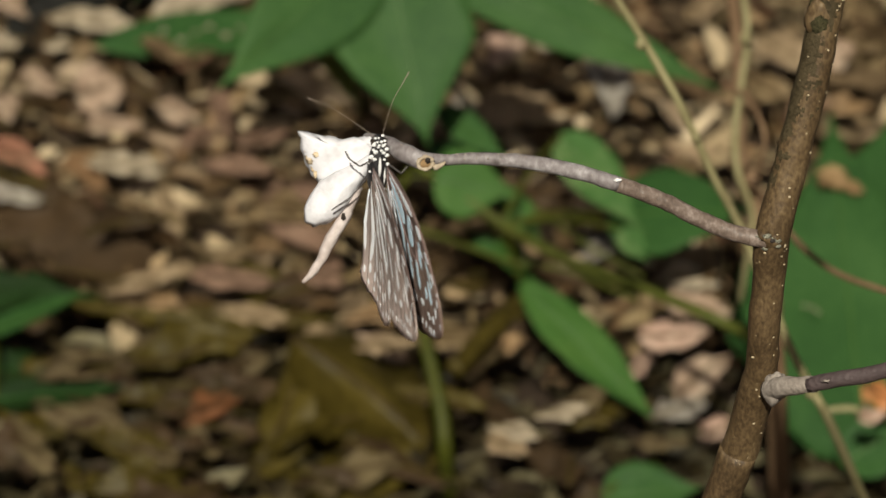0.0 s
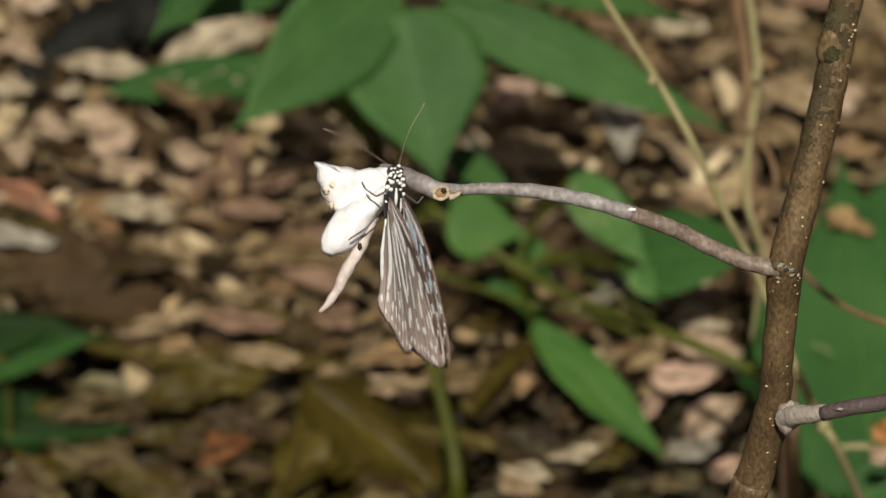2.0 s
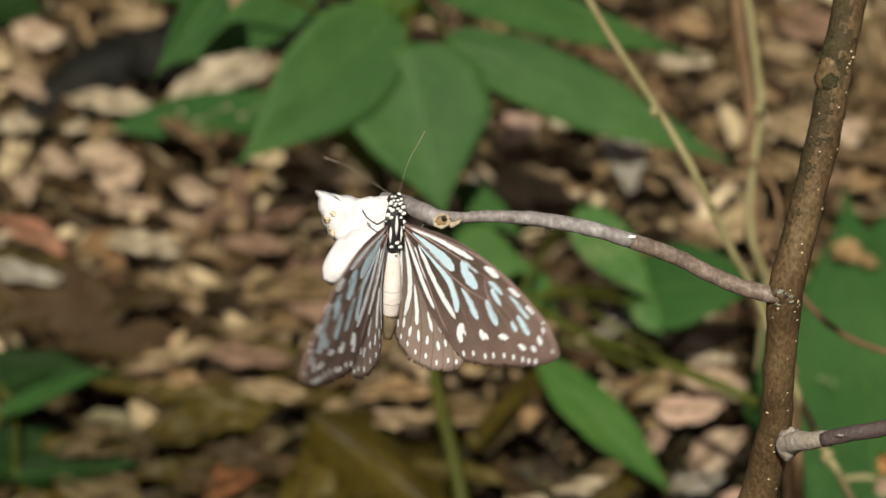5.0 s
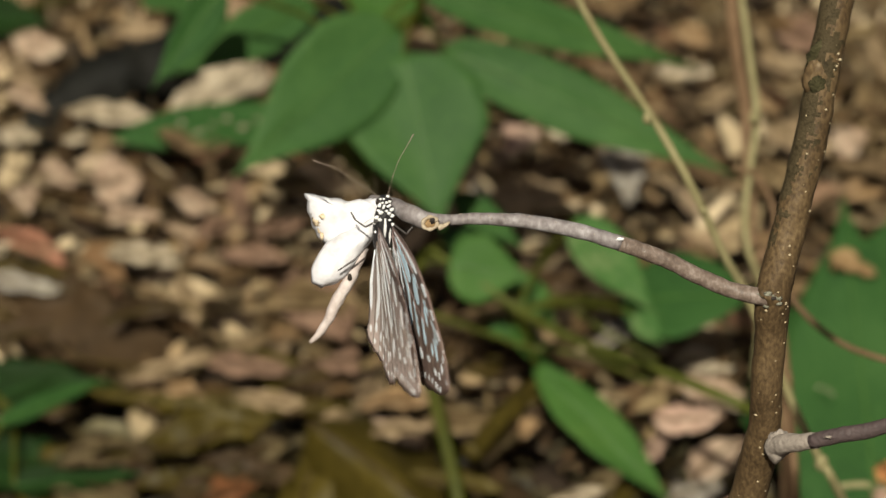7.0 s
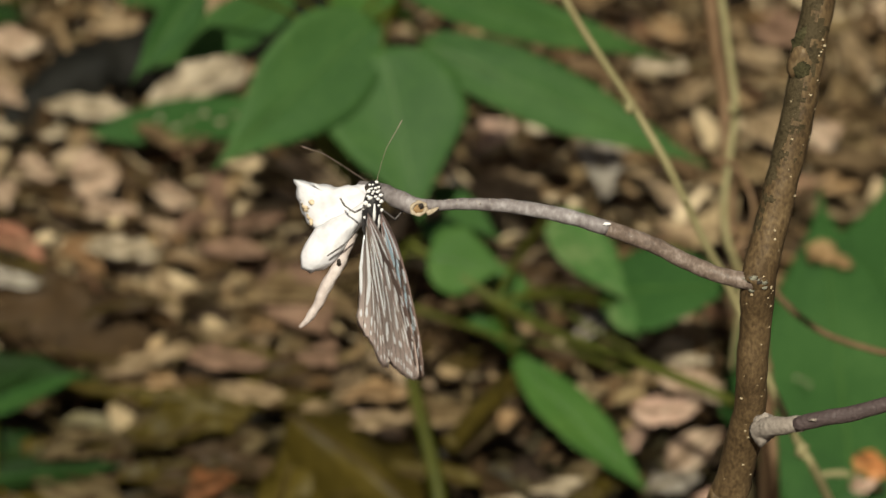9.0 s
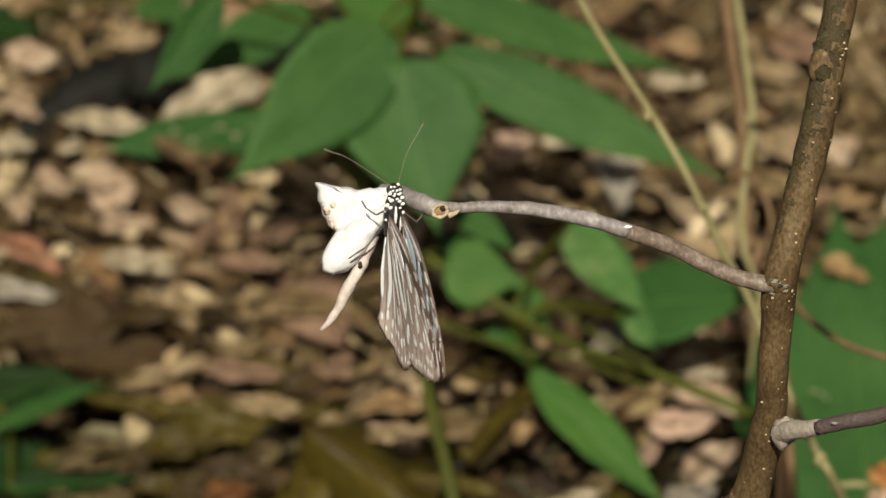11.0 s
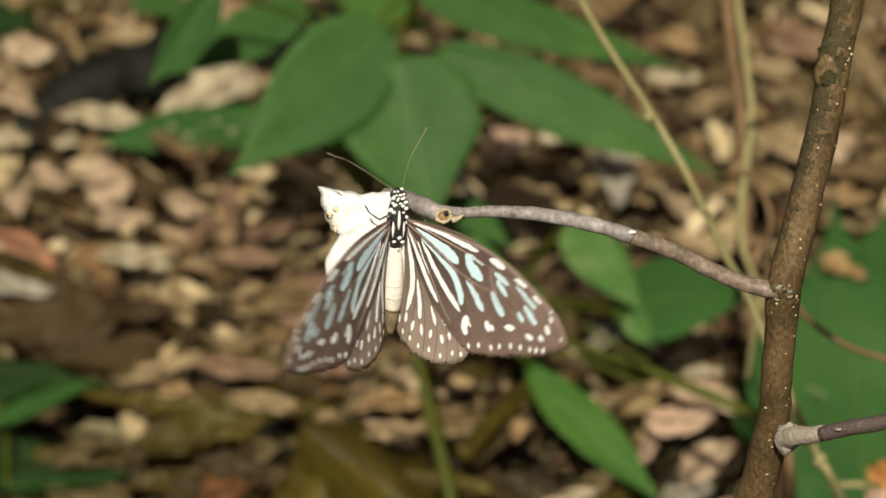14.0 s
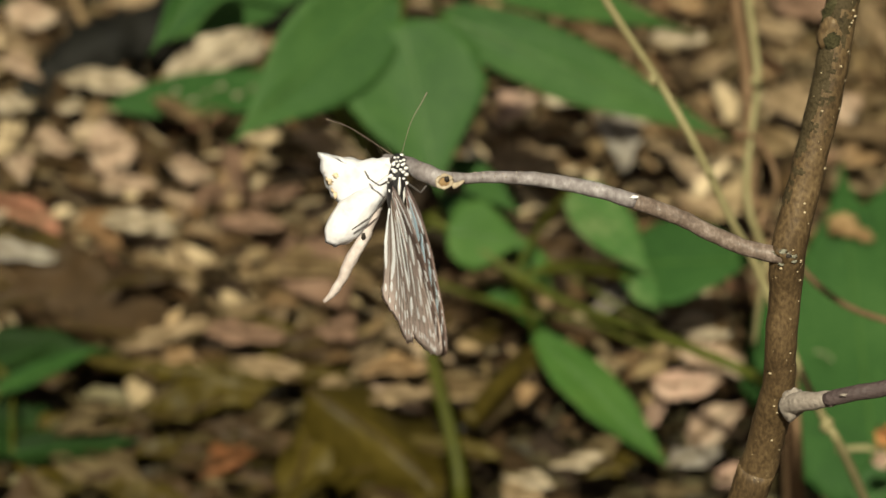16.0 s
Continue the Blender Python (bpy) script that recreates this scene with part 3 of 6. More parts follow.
dead_leaf((-0.1273, 1.3638, 0.042), (-0.1004, 1.3852, 0.044), 0.011, M_DULL, "curled dull brown dead leaf on the litter", seed=15.4, cup=0.40, facing=(0.00, -0.55, 0.85))
dead_leaf((-0.101, 1.3706, 0.042), (-0.0722, 1.3899, 0.044), 0.011, M_DULL, "dull brown dead leaf on the litter", seed=16.7, cup=0.40, facing=(0.24, -0.55, 0.85))
dead_leaf((-0.1526, 1.3169, 0.042), (-0.1323, 1.2865, 0.044), 0.014, M_FADED, "faded brown dead leaf on the litter", seed=18.0, cup=0.40, facing=(-0.12, -0.55, 0.85))
dead_leaf((-0.134, 1.3249, 0.042), (-0.1135, 1.2748, 0.044), 0.012, M_TAN, "curled tan dead leaf on the litter", seed=19.3, cup=0.50, facing=(0.12, -0.55, 0.85))
dead_leaf((-0.12, 1.3604, 0.042), (-0.0771, 1.3405, 0.044), 0.011, M_DULL, "dull brown dead leaf on the litter", seed=20.7, cup=0.30, facing=(-0.24, -0.55, 0.85))
dead_leaf((-0.0819, 1.325, 0.042), (-0.0501, 1.2749, 0.044), 0.034, M_DULL, "broad dull reddish brown dead leaf on the litter", seed=22.0, cup=0.10, facing=(0.00, -0.55, 0.85), taper=0.75, torn=0.3)
dead_leaf((-0.2164, 1.4419, 0.042), (-0.188, 1.4232, 0.044), 0.010, M_PINK, "faded pinkish dead leaf on the litter", seed=23.3, cup=0.30, facing=(0.24, -0.55, 0.85))
dead_leaf((-0.2413, 1.5244, 0.042), (-0.2171, 1.5009, 0.044), 0.012, M_PINK, "faded pinkish dead leaf on the litter", seed=24.6, cup=0.30, facing=(-0.12, -0.55, 0.85))
dead_leaf((-0.2386, 1.4791, 0.042), (-0.2154, 1.4597, 0.044), 0.014, M_PALE, "pale tan dead leaf beside a rotten stick", seed=25.9, cup=0.30, facing=(0.12, -0.55, 0.85))
dead_leaf((-0.2467, 1.5929, 0.042), (-0.2153, 1.5679, 0.044), 0.019, M_PINK, "faded pinkish dead leaf on the litter", seed=27.2, cup=0.20, facing=(-0.24, -0.55, 0.85))
dead_leaf((-0.1936, 1.6001, 0.042), (-0.1575, 1.5854, 0.044), 0.015, M_TAN, "tan dead leaf on the litter", seed=28.5, cup=0.20, facing=(0.00, -0.55, 0.85))
dead_leaf((-0.2251, 1.4178, 0.042), (-0.2017, 1.3909, 0.044), 0.015, M_PINK, "faded pinkish dead leaf on the litter", seed=29.8, cup=0.20, facing=(0.24, -0.55, 0.85))
dead_leaf((-0.1755, 1.383, 0.042), (-0.1443, 1.3852, 0.044), 0.012, M_PINK, "faded pinkish dead leaf on the litter", seed=31.1, cup=0.30, facing=(-0.12, -0.55, 0.85))
dead_leaf((-0.1344, 1.1926, 0.042), (-0.0735, 1.1806, 0.044), 0.036, M_DUN, "large dun brown dead leaf bowed over the litter", seed=32.4, cup=-0.40, facing=(0.12, -0.55, 0.85), taper=0.75, torn=0.3)
dead_leaf((-0.1091, 1.1308, 0.042), (-0.0779, 1.168, 0.044), 0.012, M_RUST, "rusty orange dead leaf in the litter", seed=33.8, cup=0.30, facing=(-0.24, -0.55, 0.85))
# Whitish leaf coloured dun, the shade beside the seedling put into it.
dead_leaf((-0.1755, 1.1672, 0.042), (-0.1346, 1.1791, 0.044), 0.007, M_DUN, "dun brown dead leaf beside a low seedling", seed=35.1, cup=0.40, facing=(0.00, -0.55, 0.85))
dead_leaf((-0.1741, 1.1435, 0.042), (-0.121, 1.1279, 0.044), 0.012, M_DUN, "dun brown dead leaf in the litter", seed=36.4, cup=0.30, facing=(0.24, -0.55, 0.85))
dead_leaf((-0.1085, 1.2705, 0.042), (-0.0787, 1.2598, 0.044), 0.009, M_FADED, "narrow faded brown dead leaf on the litter", seed=37.7, cup=0.30, facing=(-0.12, -0.55, 0.85))
dead_leaf((-0.1177, 1.2505, 0.042), (-0.0725, 1.2401, 0.044), 0.012, M_DULL, "dull reddish brown dead leaf on the litter", seed=39.0, cup=0.20, facing=(0.12, -0.55, 0.85))
dead_leaf((-0.0625, 1.2506, 0.042), (-0.0336, 1.2524, 0.044), 0.014, M_DULL, "dull reddish brown dead leaf on the litter", seed=40.3, cup=0.20, facing=(-0.24, -0.55, 0.85))
dead_leaf((-0.0454, 1.2075, 0.042), (-0.0148, 1.2186, 0.044), 0.008, M_TAN, "narrow tan dead leaf on the litter", seed=41.6, cup=0.40, facing=(0.00, -0.55, 0.85))
dead_leaf((-0.0347, 1.1891, 0.042), (-0.0093, 1.1838, 0.044), 0.009, M_PINK, "faded pinkish dead leaf on the litter", seed=42.9, cup=0.30, facing=(0.24, -0.55, 0.85))
dead_leaf((0.0167, 1.5325, 0.042), (0.0467, 1.5011, 0.044), 0.015, M_RED, "reddish dead leaf under the green leaves", seed=44.2, cup=0.20, facing=(-0.12, -0.55, 0.85))
dead_leaf((0.0251, 1.4531, 0.042), (0.0449, 1.4895, 0.044), 0.016, M_ROSE, "small rosy dead leaf on the litter", seed=45.5, cup=0.20, facing=(0.12, -0.55, 0.85))
dead_leaf((0.0454, 1.5101, 0.042), (0.0733, 1.4869, 0.044), 0.013, M_RED, "reddish dead leaf on the litter", seed=46.9, cup=0.30, facing=(-0.24, -0.55, 0.85))
dead_leaf((0.0179, 1.3917, 0.042), (0.0153, 1.4414, 0.044), 0.011, M_GREY, "narrow grey dead leaf on the litter", seed=48.2, cup=0.30, facing=(0.00, -0.55, 0.85))
dead_leaf((0.0191, 1.4051, 0.042), (0.0583, 1.4145, 0.044), 0.021, M_TAN, "broad tan dead leaf on the litter", seed=49.5, cup=0.20, facing=(0.24, -0.55, 0.85), taper=0.75, torn=0.3)
dead_leaf((0.0753, 1.4593, 0.042), (0.1073, 1.4531, 0.044), 0.031, M_PALE, "pale curled dead leaf on the litter", seed=50.8, cup=0.50, facing=(-0.12, -0.55, 0.85), taper=0.75, torn=0.3)
dead_leaf((0.084, 1.4556, 0.042), (0.0896, 1.4057, 0.044), 0.022, M_GREY, "pale grey cupped dead leaf on the litter", seed=52.1, cup=0.40, facing=(0.12, -0.55, 0.85), taper=0.75, torn=0.3)
dead_leaf((0.0492, 1.478, 0.042), (0.0724, 1.4869, 0.044), 0.016, M_PALE, "pale curled dead leaf on the litter", seed=53.4, cup=0.30, facing=(-0.24, -0.55, 0.85))
dead_leaf((0.0573, 1.4506, 0.042), (0.0808, 1.4016, 0.044), 0.011, M_FADED, "faded grey brown dead leaf on the litter", seed=54.7, cup=0.40, facing=(0.00, -0.55, 0.85))
dead_leaf((0.102, 1.4348, 0.042), (0.1216, 1.4133, 0.044), 0.012, M_TAN, "yellowish tan dead leaf on the litter", seed=56.0, cup=0.30, facing=(0.24, -0.55, 0.85))
dead_leaf((0.1312, 1.5036, 0.042), (0.1562, 1.5287, 0.044), 0.011, M_TAN, "yellowish tan dead leaf on the litter", seed=57.3, cup=0.30, facing=(-0.12, -0.55, 0.85))
dead_leaf((0.1078, 1.5473, 0.042), (0.1553, 1.5448, 0.044), 0.010, M_PALE, "narrow pale dead leaf on the litter", seed=58.6, cup=0.30, facing=(0.12, -0.55, 0.85))
dead_leaf((0.1679, 1.5665, 0.042), (0.2048, 1.5475, 0.044), 0.013, M_TAN, "narrow pale dead leaf beside a sapling", seed=60.0, cup=0.30, facing=(-0.24, -0.55, 0.85))
dead_leaf((0.1665, 1.5299, 0.042), (0.199, 1.5194, 0.044), 0.009, M_FADED, "narrow tan dead leaf beside a sapling", seed=61.3, cup=0.30, facing=(0.00, -0.55, 0.85))
dead_leaf((0.1688, 1.4844, 0.042), (0.1984, 1.4538, 0.044), 0.022, M_TAN, "broad pale beige dead leaf on the litter", seed=62.6, cup=0.20, facing=(0.24, -0.55, 0.85), taper=0.75, torn=0.3)
dead_leaf((0.1549, 1.4409, 0.042), (0.1799, 1.4134, 0.044), 0.017, M_FADED, "tan dead leaf beside a sapling", seed=63.9, cup=0.30, facing=(-0.12, -0.55, 0.85))
dead_leaf((0.1812, 1.5945, 0.042), (0.2137, 1.5736, 0.044), 0.022, M_DULL, "faded rosy grey dead leaf on the litter", seed=65.2, cup=0.20, facing=(0.12, -0.55, 0.85))
dead_leaf((0.2032, 1.4857, 0.042), (0.223, 1.4507, 0.044), 0.021, M_PINK, "faded pinkish dead leaf on the litter", seed=66.5, cup=0.20, facing=(-0.24, -0.55, 0.85))
dead_leaf((0.1979, 1.4052, 0.042), (0.223, 1.4134, 0.044), 0.011, M_RUSSET, "pale orange brown dead leaf beside a sapling", seed=67.8, cup=0.30, facing=(0.00, -0.55, 0.85))
dead_leaf((0.1248, 1.6016, 0.042), (0.1456, 1.582, 0.044), 0.016, M_RUSSET, "orange brown dead leaf in the litter", seed=69.1, cup=0.30, facing=(0.24, -0.55, 0.85))
dead_leaf((0.1001, 1.245, 0.042), (0.1416, 1.2576, 0.044), 0.016, M_PALE, "pale beige dead leaf on the litter", seed=70.4, cup=0.20, facing=(-0.12, -0.55, 0.85))
dead_leaf((0.1046, 1.2314, 0.042), (0.1399, 1.2038, 0.044), 0.014, M_PINK, "pale pinkish dead leaf on the litter", seed=71.7, cup=0.20, facing=(0.12, -0.55, 0.85), taper=0.75, torn=0.3)
dead_leaf((0.0913, 1.2007, 0.042), (0.1246, 1.2047, 0.044), 0.015, M_ROSE, "rosy brown dead leaf on the litter", seed=73.0, cup=0.20, facing=(-0.24, -0.55, 0.85), taper=0.75, torn=0.3)
dead_leaf((0.1058, 1.147, 0.042), (0.1332, 1.184, 0.044), 0.017, M_PINK, "pinkish brown dead leaf standing up from the litter", seed=74.4, cup=0.50, facing=(0.00, -0.55, 0.85), taper=0.75, torn=0.3)
dead_leaf((0.0825, 1.1614, 0.042), (0.0976, 1.1917, 0.044), 0.008, M_ROSE, "rosy brown dead leaf on the litter", seed=75.7, cup=0.30, facing=(0.24, -0.55, 0.85))
dead_leaf((0.094, 1.1354, 0.042), (0.126, 1.155, 0.044), 0.010, M_GREY, "grey brown dead leaf on the litter", seed=77.0, cup=0.40, facing=(-0.12, -0.55, 0.85))
dead_leaf((0.1158, 1.2528, 0.042), (0.1374, 1.2716, 0.044), 0.016, M_TAN, "yellowish tan dead leaf on the litter", seed=78.3, cup=0.20, facing=(0.12, -0.55, 0.85))
dead_leaf((0.0687, 1.2597, 0.042), (0.0843, 1.2888, 0.044), 0.013, M_GREY, "grey tan dead leaf on the litter", seed=79.6, cup=0.30, facing=(-0.24, -0.55, 0.85))
dead_leaf((0.0306, 1.1837, 0.042), (0.0403, 1.2009, 0.044), 0.010, M_RUSSET, "orange brown dead leaf in the litter", seed=80.9, cup=0.30, facing=(0.00, -0.55, 0.85))
dead_leaf((0.0229, 1.131, 0.042), (0.0531, 1.1198, 0.044), 0.009, M_PALE, "narrow pale dead leaf in the litter", seed=82.2, cup=0.40, facing=(0.24, -0.55, 0.85))
dead_leaf((0.0526, 1.1439, 0.042), (0.0765, 1.155, 0.044), 0.012, M_DUN, "dun brown dead leaf in the litter", seed=83.5, cup=0.30, facing=(-0.12, -0.55, 0.85))
dead_leaf((0.0158, 1.1644, 0.042), (0.0403, 1.2046, 0.044), 0.009, M_DUN, "long dun brown dead leaf in the litter", seed=84.8, cup=0.60, facing=(0.12, -0.55, 0.85))
dead_leaf((0.1152, 1.1236, 0.042), (0.1305, 1.1334, 0.044), 0.014, M_ROSE, "rosy dead leaf in the litter", seed=86.2, cup=0.30, facing=(-0.24, -0.55, 0.85))
dead_leaf((-0.1843, 1.1313, 0.042), (-0.1455, 1.0859, 0.044), 0.012, M_DUN, "long dun brown dead leaf in the litter", seed=101.0, cup=0.60, facing=(-0.24, -0.55, 0.85))
# Next four are coloured dun for shade; their own tones are paler.
dead_leaf((-0.1597, 1.1473, 0.042), (-0.123, 1.1137, 0.044), 0.012, M_DUN, "curled dun brown dead leaf in the litter", seed=102.3, cup=0.40, facing=(0.00, -0.55, 0.85))
dead_leaf((-0.1074, 1.1291, 0.042), (-0.0871, 1.1058, 0.044), 0.007, M_DUN, "narrow dun brown dead leaf in the litter", seed=103.6, cup=0.40, facing=(0.24, -0.55, 0.85))
dead_leaf((-0.1271, 1.1131, 0.042), (-0.0949, 1.0895, 0.044), 0.007, M_DUN, "narrow dun brown dead leaf in the litter", seed=104.9, cup=0.50, facing=(-0.12, -0.55, 0.85))
dead_leaf((-0.0591, 1.0846, 0.042), (-0.005, 1.1074, 0.044), 0.017, M_DUN, "broad dun brown dead leaf under a folded leaf", seed=106.2, cup=0.10, facing=(0.12, -0.55, 0.85))
dead_leaf((0.0215, 1.1236, 0.042), (0.0418, 1.1058, 0.044), 0.010, M_TAN, "tan dead leaf in the litter", seed=107.5, cup=0.30, facing=(-0.24, -0.55, 0.85))
dead_leaf((0.0412, 1.1377, 0.042), (0.0775, 1.131, 0.044), 0.009, M_PALE, "narrow pale dead leaf in the litter", seed=108.9, cup=0.30, facing=(0.00, -0.55, 0.85))
dead_leaf((0.0843, 1.1184, 0.042), (0.1134, 1.1208, 0.044), 0.008, M_DUN, "curled dun brown dead leaf in the litter", seed=110.2, cup=0.50, facing=(0.24, -0.55, 0.85))
dead_leaf((-0.0424, 1.1895, 0.042), (-0.0096, 1.1914, 0.044), 0.009, M_PINK, "narrow faded pinkish dead leaf in the litter", seed=111.5, cup=0.40, facing=(-0.12, -0.55, 0.85))
dead_leaf((0.1788, 1.0994, 0.085), (0.1914, 1.0832, 0.085), 0.014, M_EMBER, "bright rusty orange dead leaf beside a broad green leaf", seed=152.8, cup=0.2, facing=(0.1, -0.6, 0.8))
dead_leaf((0.1733, 1.0766, 0.085), (0.1893, 1.0751, 0.085), 0.008, M_ROSE, "small rosy dead leaf beside a broad green leaf", seed=151.5, cup=0.2, facing=(0.1, -0.6, 0.8))

dead_leaf((-0.1439, 1.1997, 0.058), (-0.0936, 1.1916, 0.06), 0.008, M_RUSSET, "long straw brown dead leaf rolled in the near litter", seed=401.0, cup=1.0, facing=(0.0, -0.45, 0.9), crease=0.8)
dead_leaf((-0.0991, 1.1976, 0.058), (-0.0476, 1.1839, 0.06), 0.007, M_TAN, "narrow straw coloured dead leaf rolled in the near litter", seed=402.7, cup=1.1, facing=(0.0, -0.45, 0.9), crease=0.8)
dead_leaf((-0.0594, 1.1731, 0.058), (-0.0375, 1.182, 0.06), 0.006, M_TAN, "narrow tan dead leaf rolled beside a folded leaf", seed=404.4, cup=1.1, facing=(0.0, -0.45, 0.9), crease=0.8)
dead_leaf((-0.0401, 1.1851, 0.058), (-0.0048, 1.1912, 0.06), 0.008, M_RUSSET, "long straw brown dead leaf rolled beside a folded leaf", seed=406.1, cup=0.9, facing=(0.0, -0.45, 0.9), crease=0.8)
dead_leaf((-0.0346, 1.1629, 0.058), (-0.0021, 1.1615, 0.06), 0.009, M_TAN, "curled tan dead leaf rolled beside a green stem", seed=407.8, cup=0.8, facing=(0.0, -0.45, 0.9), crease=0.8)


def shade_leaves():
    """Dark leaves added over the near litter to stand in for its shade."""
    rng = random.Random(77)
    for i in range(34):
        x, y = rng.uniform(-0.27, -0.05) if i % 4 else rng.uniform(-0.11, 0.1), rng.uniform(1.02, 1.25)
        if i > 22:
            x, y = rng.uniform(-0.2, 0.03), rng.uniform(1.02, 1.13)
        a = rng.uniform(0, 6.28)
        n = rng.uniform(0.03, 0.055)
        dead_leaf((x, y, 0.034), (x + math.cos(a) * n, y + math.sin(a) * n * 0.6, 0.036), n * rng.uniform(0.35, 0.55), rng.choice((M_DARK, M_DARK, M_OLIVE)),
                  "dark brown dead leaf added for shade in the litter", bend=rng.uniform(-0.1, 0.2), cup=rng.uniform(0.1, 0.7), facing=(rng.gauss(0, 0.3), rng.gauss(-0.1, 0.3), 1), seed=40 + i * 1.3)


shade_leaves()


# More dark leaves added to darken the shaded litter by the low seedling.
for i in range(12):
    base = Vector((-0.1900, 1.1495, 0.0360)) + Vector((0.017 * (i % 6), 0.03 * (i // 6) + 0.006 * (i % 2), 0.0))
    dead_leaf(base, base + Vector((0.03, 0.006 * ((i * 7) % 5 - 2), 0.003)), 0.013, M_DARK if i % 3 else M_OLIVE, "dark brown dead leaf added for shade in the litter", cup=0.4, seed=300 + i * 1.9)


def rolled_leaves():
    """Long leaves rolled up lengthwise, lying across one another with dark gaps under them."""
    rng = random.Random(131)
    for i in range(34):
        x, y = rng.uniform(-0.26, 0.12), rng.uniform(1.03, 1.36)
        a = rng.gauss(0, 0.35)
        n = rng.uniform(0.035, 0.075)
        z = rng.uniform(0.036, 0.046)
        mat, tone = rng.choice(((M_FADED, "faded brown"), (M_TAN, "tan"), (M_DARK, "dark brown"), (M_OLIVE, "olive brown"), (M_DARK, "dark brown"), (M_PALE, "pale beige")))
        # Nearest leaves go dark: shade on this strip is put into their colour.
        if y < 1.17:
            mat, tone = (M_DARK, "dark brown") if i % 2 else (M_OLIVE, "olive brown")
        dead_leaf((x - math.cos(a) * n / 2, y - math.sin(a) * n / 2, z), (x + math.cos(a) * n / 2, y + math.sin(a) * n / 2, z + rng.uniform(-0.008, 0.008)), n * rng.uniform(0.12, 0.22), mat,
                  "long " + tone + " dead leaf rolled up lengthwise", bend=rng.uniform(-0.15, 0.15), cup=rng.uniform(0.8, 1.6), facing=(0, rng.gauss(-0.5, 0.4), 1), seed=150 + i * 1.7)


rolled_leaves()


def stick(points, radii, mat, label, name="stick", category="stick"):
    ob = part(name, tube(points, radii, 9, 16, 0.45, freq=110), mat)
    tagged(ob, label, category)
    o, d = Vector(points[1]), Vector(points[2]) - Vector(points[1])
    for k in (0.3, 0.8):
        p = o + d * k
        q = p + Vector((0.3 * d.y, -0.3 * d.x, 0)).normalized() * radii[1] * 2.2 + Vector((0, 0, radii[1]))
        part("twig_stub", tube([p, p.lerp(q, 0.6), q], [radii[1] * 0.35, radii[1] * 0.3, radii[1] * 0.2], 3, 8, 0.3, freq=200), mat, ob)
    return ob


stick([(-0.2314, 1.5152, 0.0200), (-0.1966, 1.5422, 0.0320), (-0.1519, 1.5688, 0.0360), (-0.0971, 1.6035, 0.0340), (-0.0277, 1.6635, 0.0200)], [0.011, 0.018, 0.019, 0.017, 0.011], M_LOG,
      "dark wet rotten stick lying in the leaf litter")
stick([(-0.2355, 1.6335, 0.0200), (-0.2145, 1.5495, 0.0300), (-0.2053, 1.4770, 0.0300), (-0.2121, 1.4516, 0.0200)], [0.004, 0.005, 0.005, 0.004], M_DARK,
      "curved dark stick lying in the leaf litter")
stick([(-0.2303, 1.2909, 0.0120), (-0.1555, 1.2531, 0.0200), (-0.0963, 1.2426, 0.0220), (-0.0542, 1.2481, 0.0200), (-0.0065, 1.2807, 0.0120)], [0.004, 0.006, 0.006, 0.005, 0.003], M_OLIVE,
      "olive brown stick lying in the leaf litter")
stick([(0.0119, 1.2004, 0.0200), (0.0364, 1.1480, 0.0250), (0.0627, 1.1166, 0.0200), (0.0770, 1.1014, 0.0100)], [0.006, 0.007, 0.007, 0.006], M_DARK,
      "dark brown stick lying in the leaf litter")
stick([(0.0090, 1.1598, 0.0500), (0.0244, 1.1919, 0.0500), (0.0435, 1.2363, 0.0400)], [0.004, 0.005, 0.004], M_OLIVE,
      "olive brown dead stalk leaning over the litter")


# ---------------------------------------------------------------- green plants behind the butterfly
def thing(name, at, label, category, group=""):
    ob = new(name)
    ob.matrix_world = Matrix.Translation(Vector(at))
    ob.empty_display_size = 0.02
    return tagged(ob, label, category, group)


def plant(label, foot, stem_pts, stem_r, leaves, stem_mat=None):
    """A seedling: a stem rising from its foot, and leaves on it."""
    root = thing("understory_plant", foot, label, "plant", "understory plants")
    o = Vector(foot)
    pts = [Vector((0, 0, -0.01))] + [Vector(p) - o for p in stem_pts]
    radii = [stem_r * 1.15] + [stem_r * (1 - 0.45 * i / max(1, len(stem_pts) - 1)) for i in range(len(stem_pts))]
    part("stem", tube(pts, radii, 5, 10, 0.08), stem_mat or M_STEM, root)
    for i, (b, t, w, facing, mat, bend, cup, *shape) in enumerate(leaves):
        lobed = 0.45 if mat is M_DEEP else 0.08
        b, t = Vector(b) - o, Vector(t) - o
        green_leaf(root, b, t, w, facing, mat, bend, cup, *shape, seed=i * 1.7 + len(label), ragged=lobed)
        near = min(pts[1:], key=lambda p: (p - b).length)
        if (near - b).length > 0.004:
            part("leaf_stalk", tube([near, (near + b) / 2 + Vector((0, 0, 0.004)), b + (t - b) * 0.02], [0.0013, 0.0011, 0.001], 4, 6), M_STEM, root)
    return root


def thin_stem(label, pts, radii, mat, nodes=()):
    root = thing("dry_stem", pts[0], label, "stem", "thin stems")
    o = Vector(pts[0])
    q = [Vector(p) - o for p in pts]
    part("stalk", tube(q, radii, 6, 10, 0.10), mat, root)
    for c, s in nodes:
        bm = lump(bmesh.new(), Vector(c) - o, (s, s, s * 1.3), s * 900, 0.3)
        part("node", bm, mat, root)
    return root


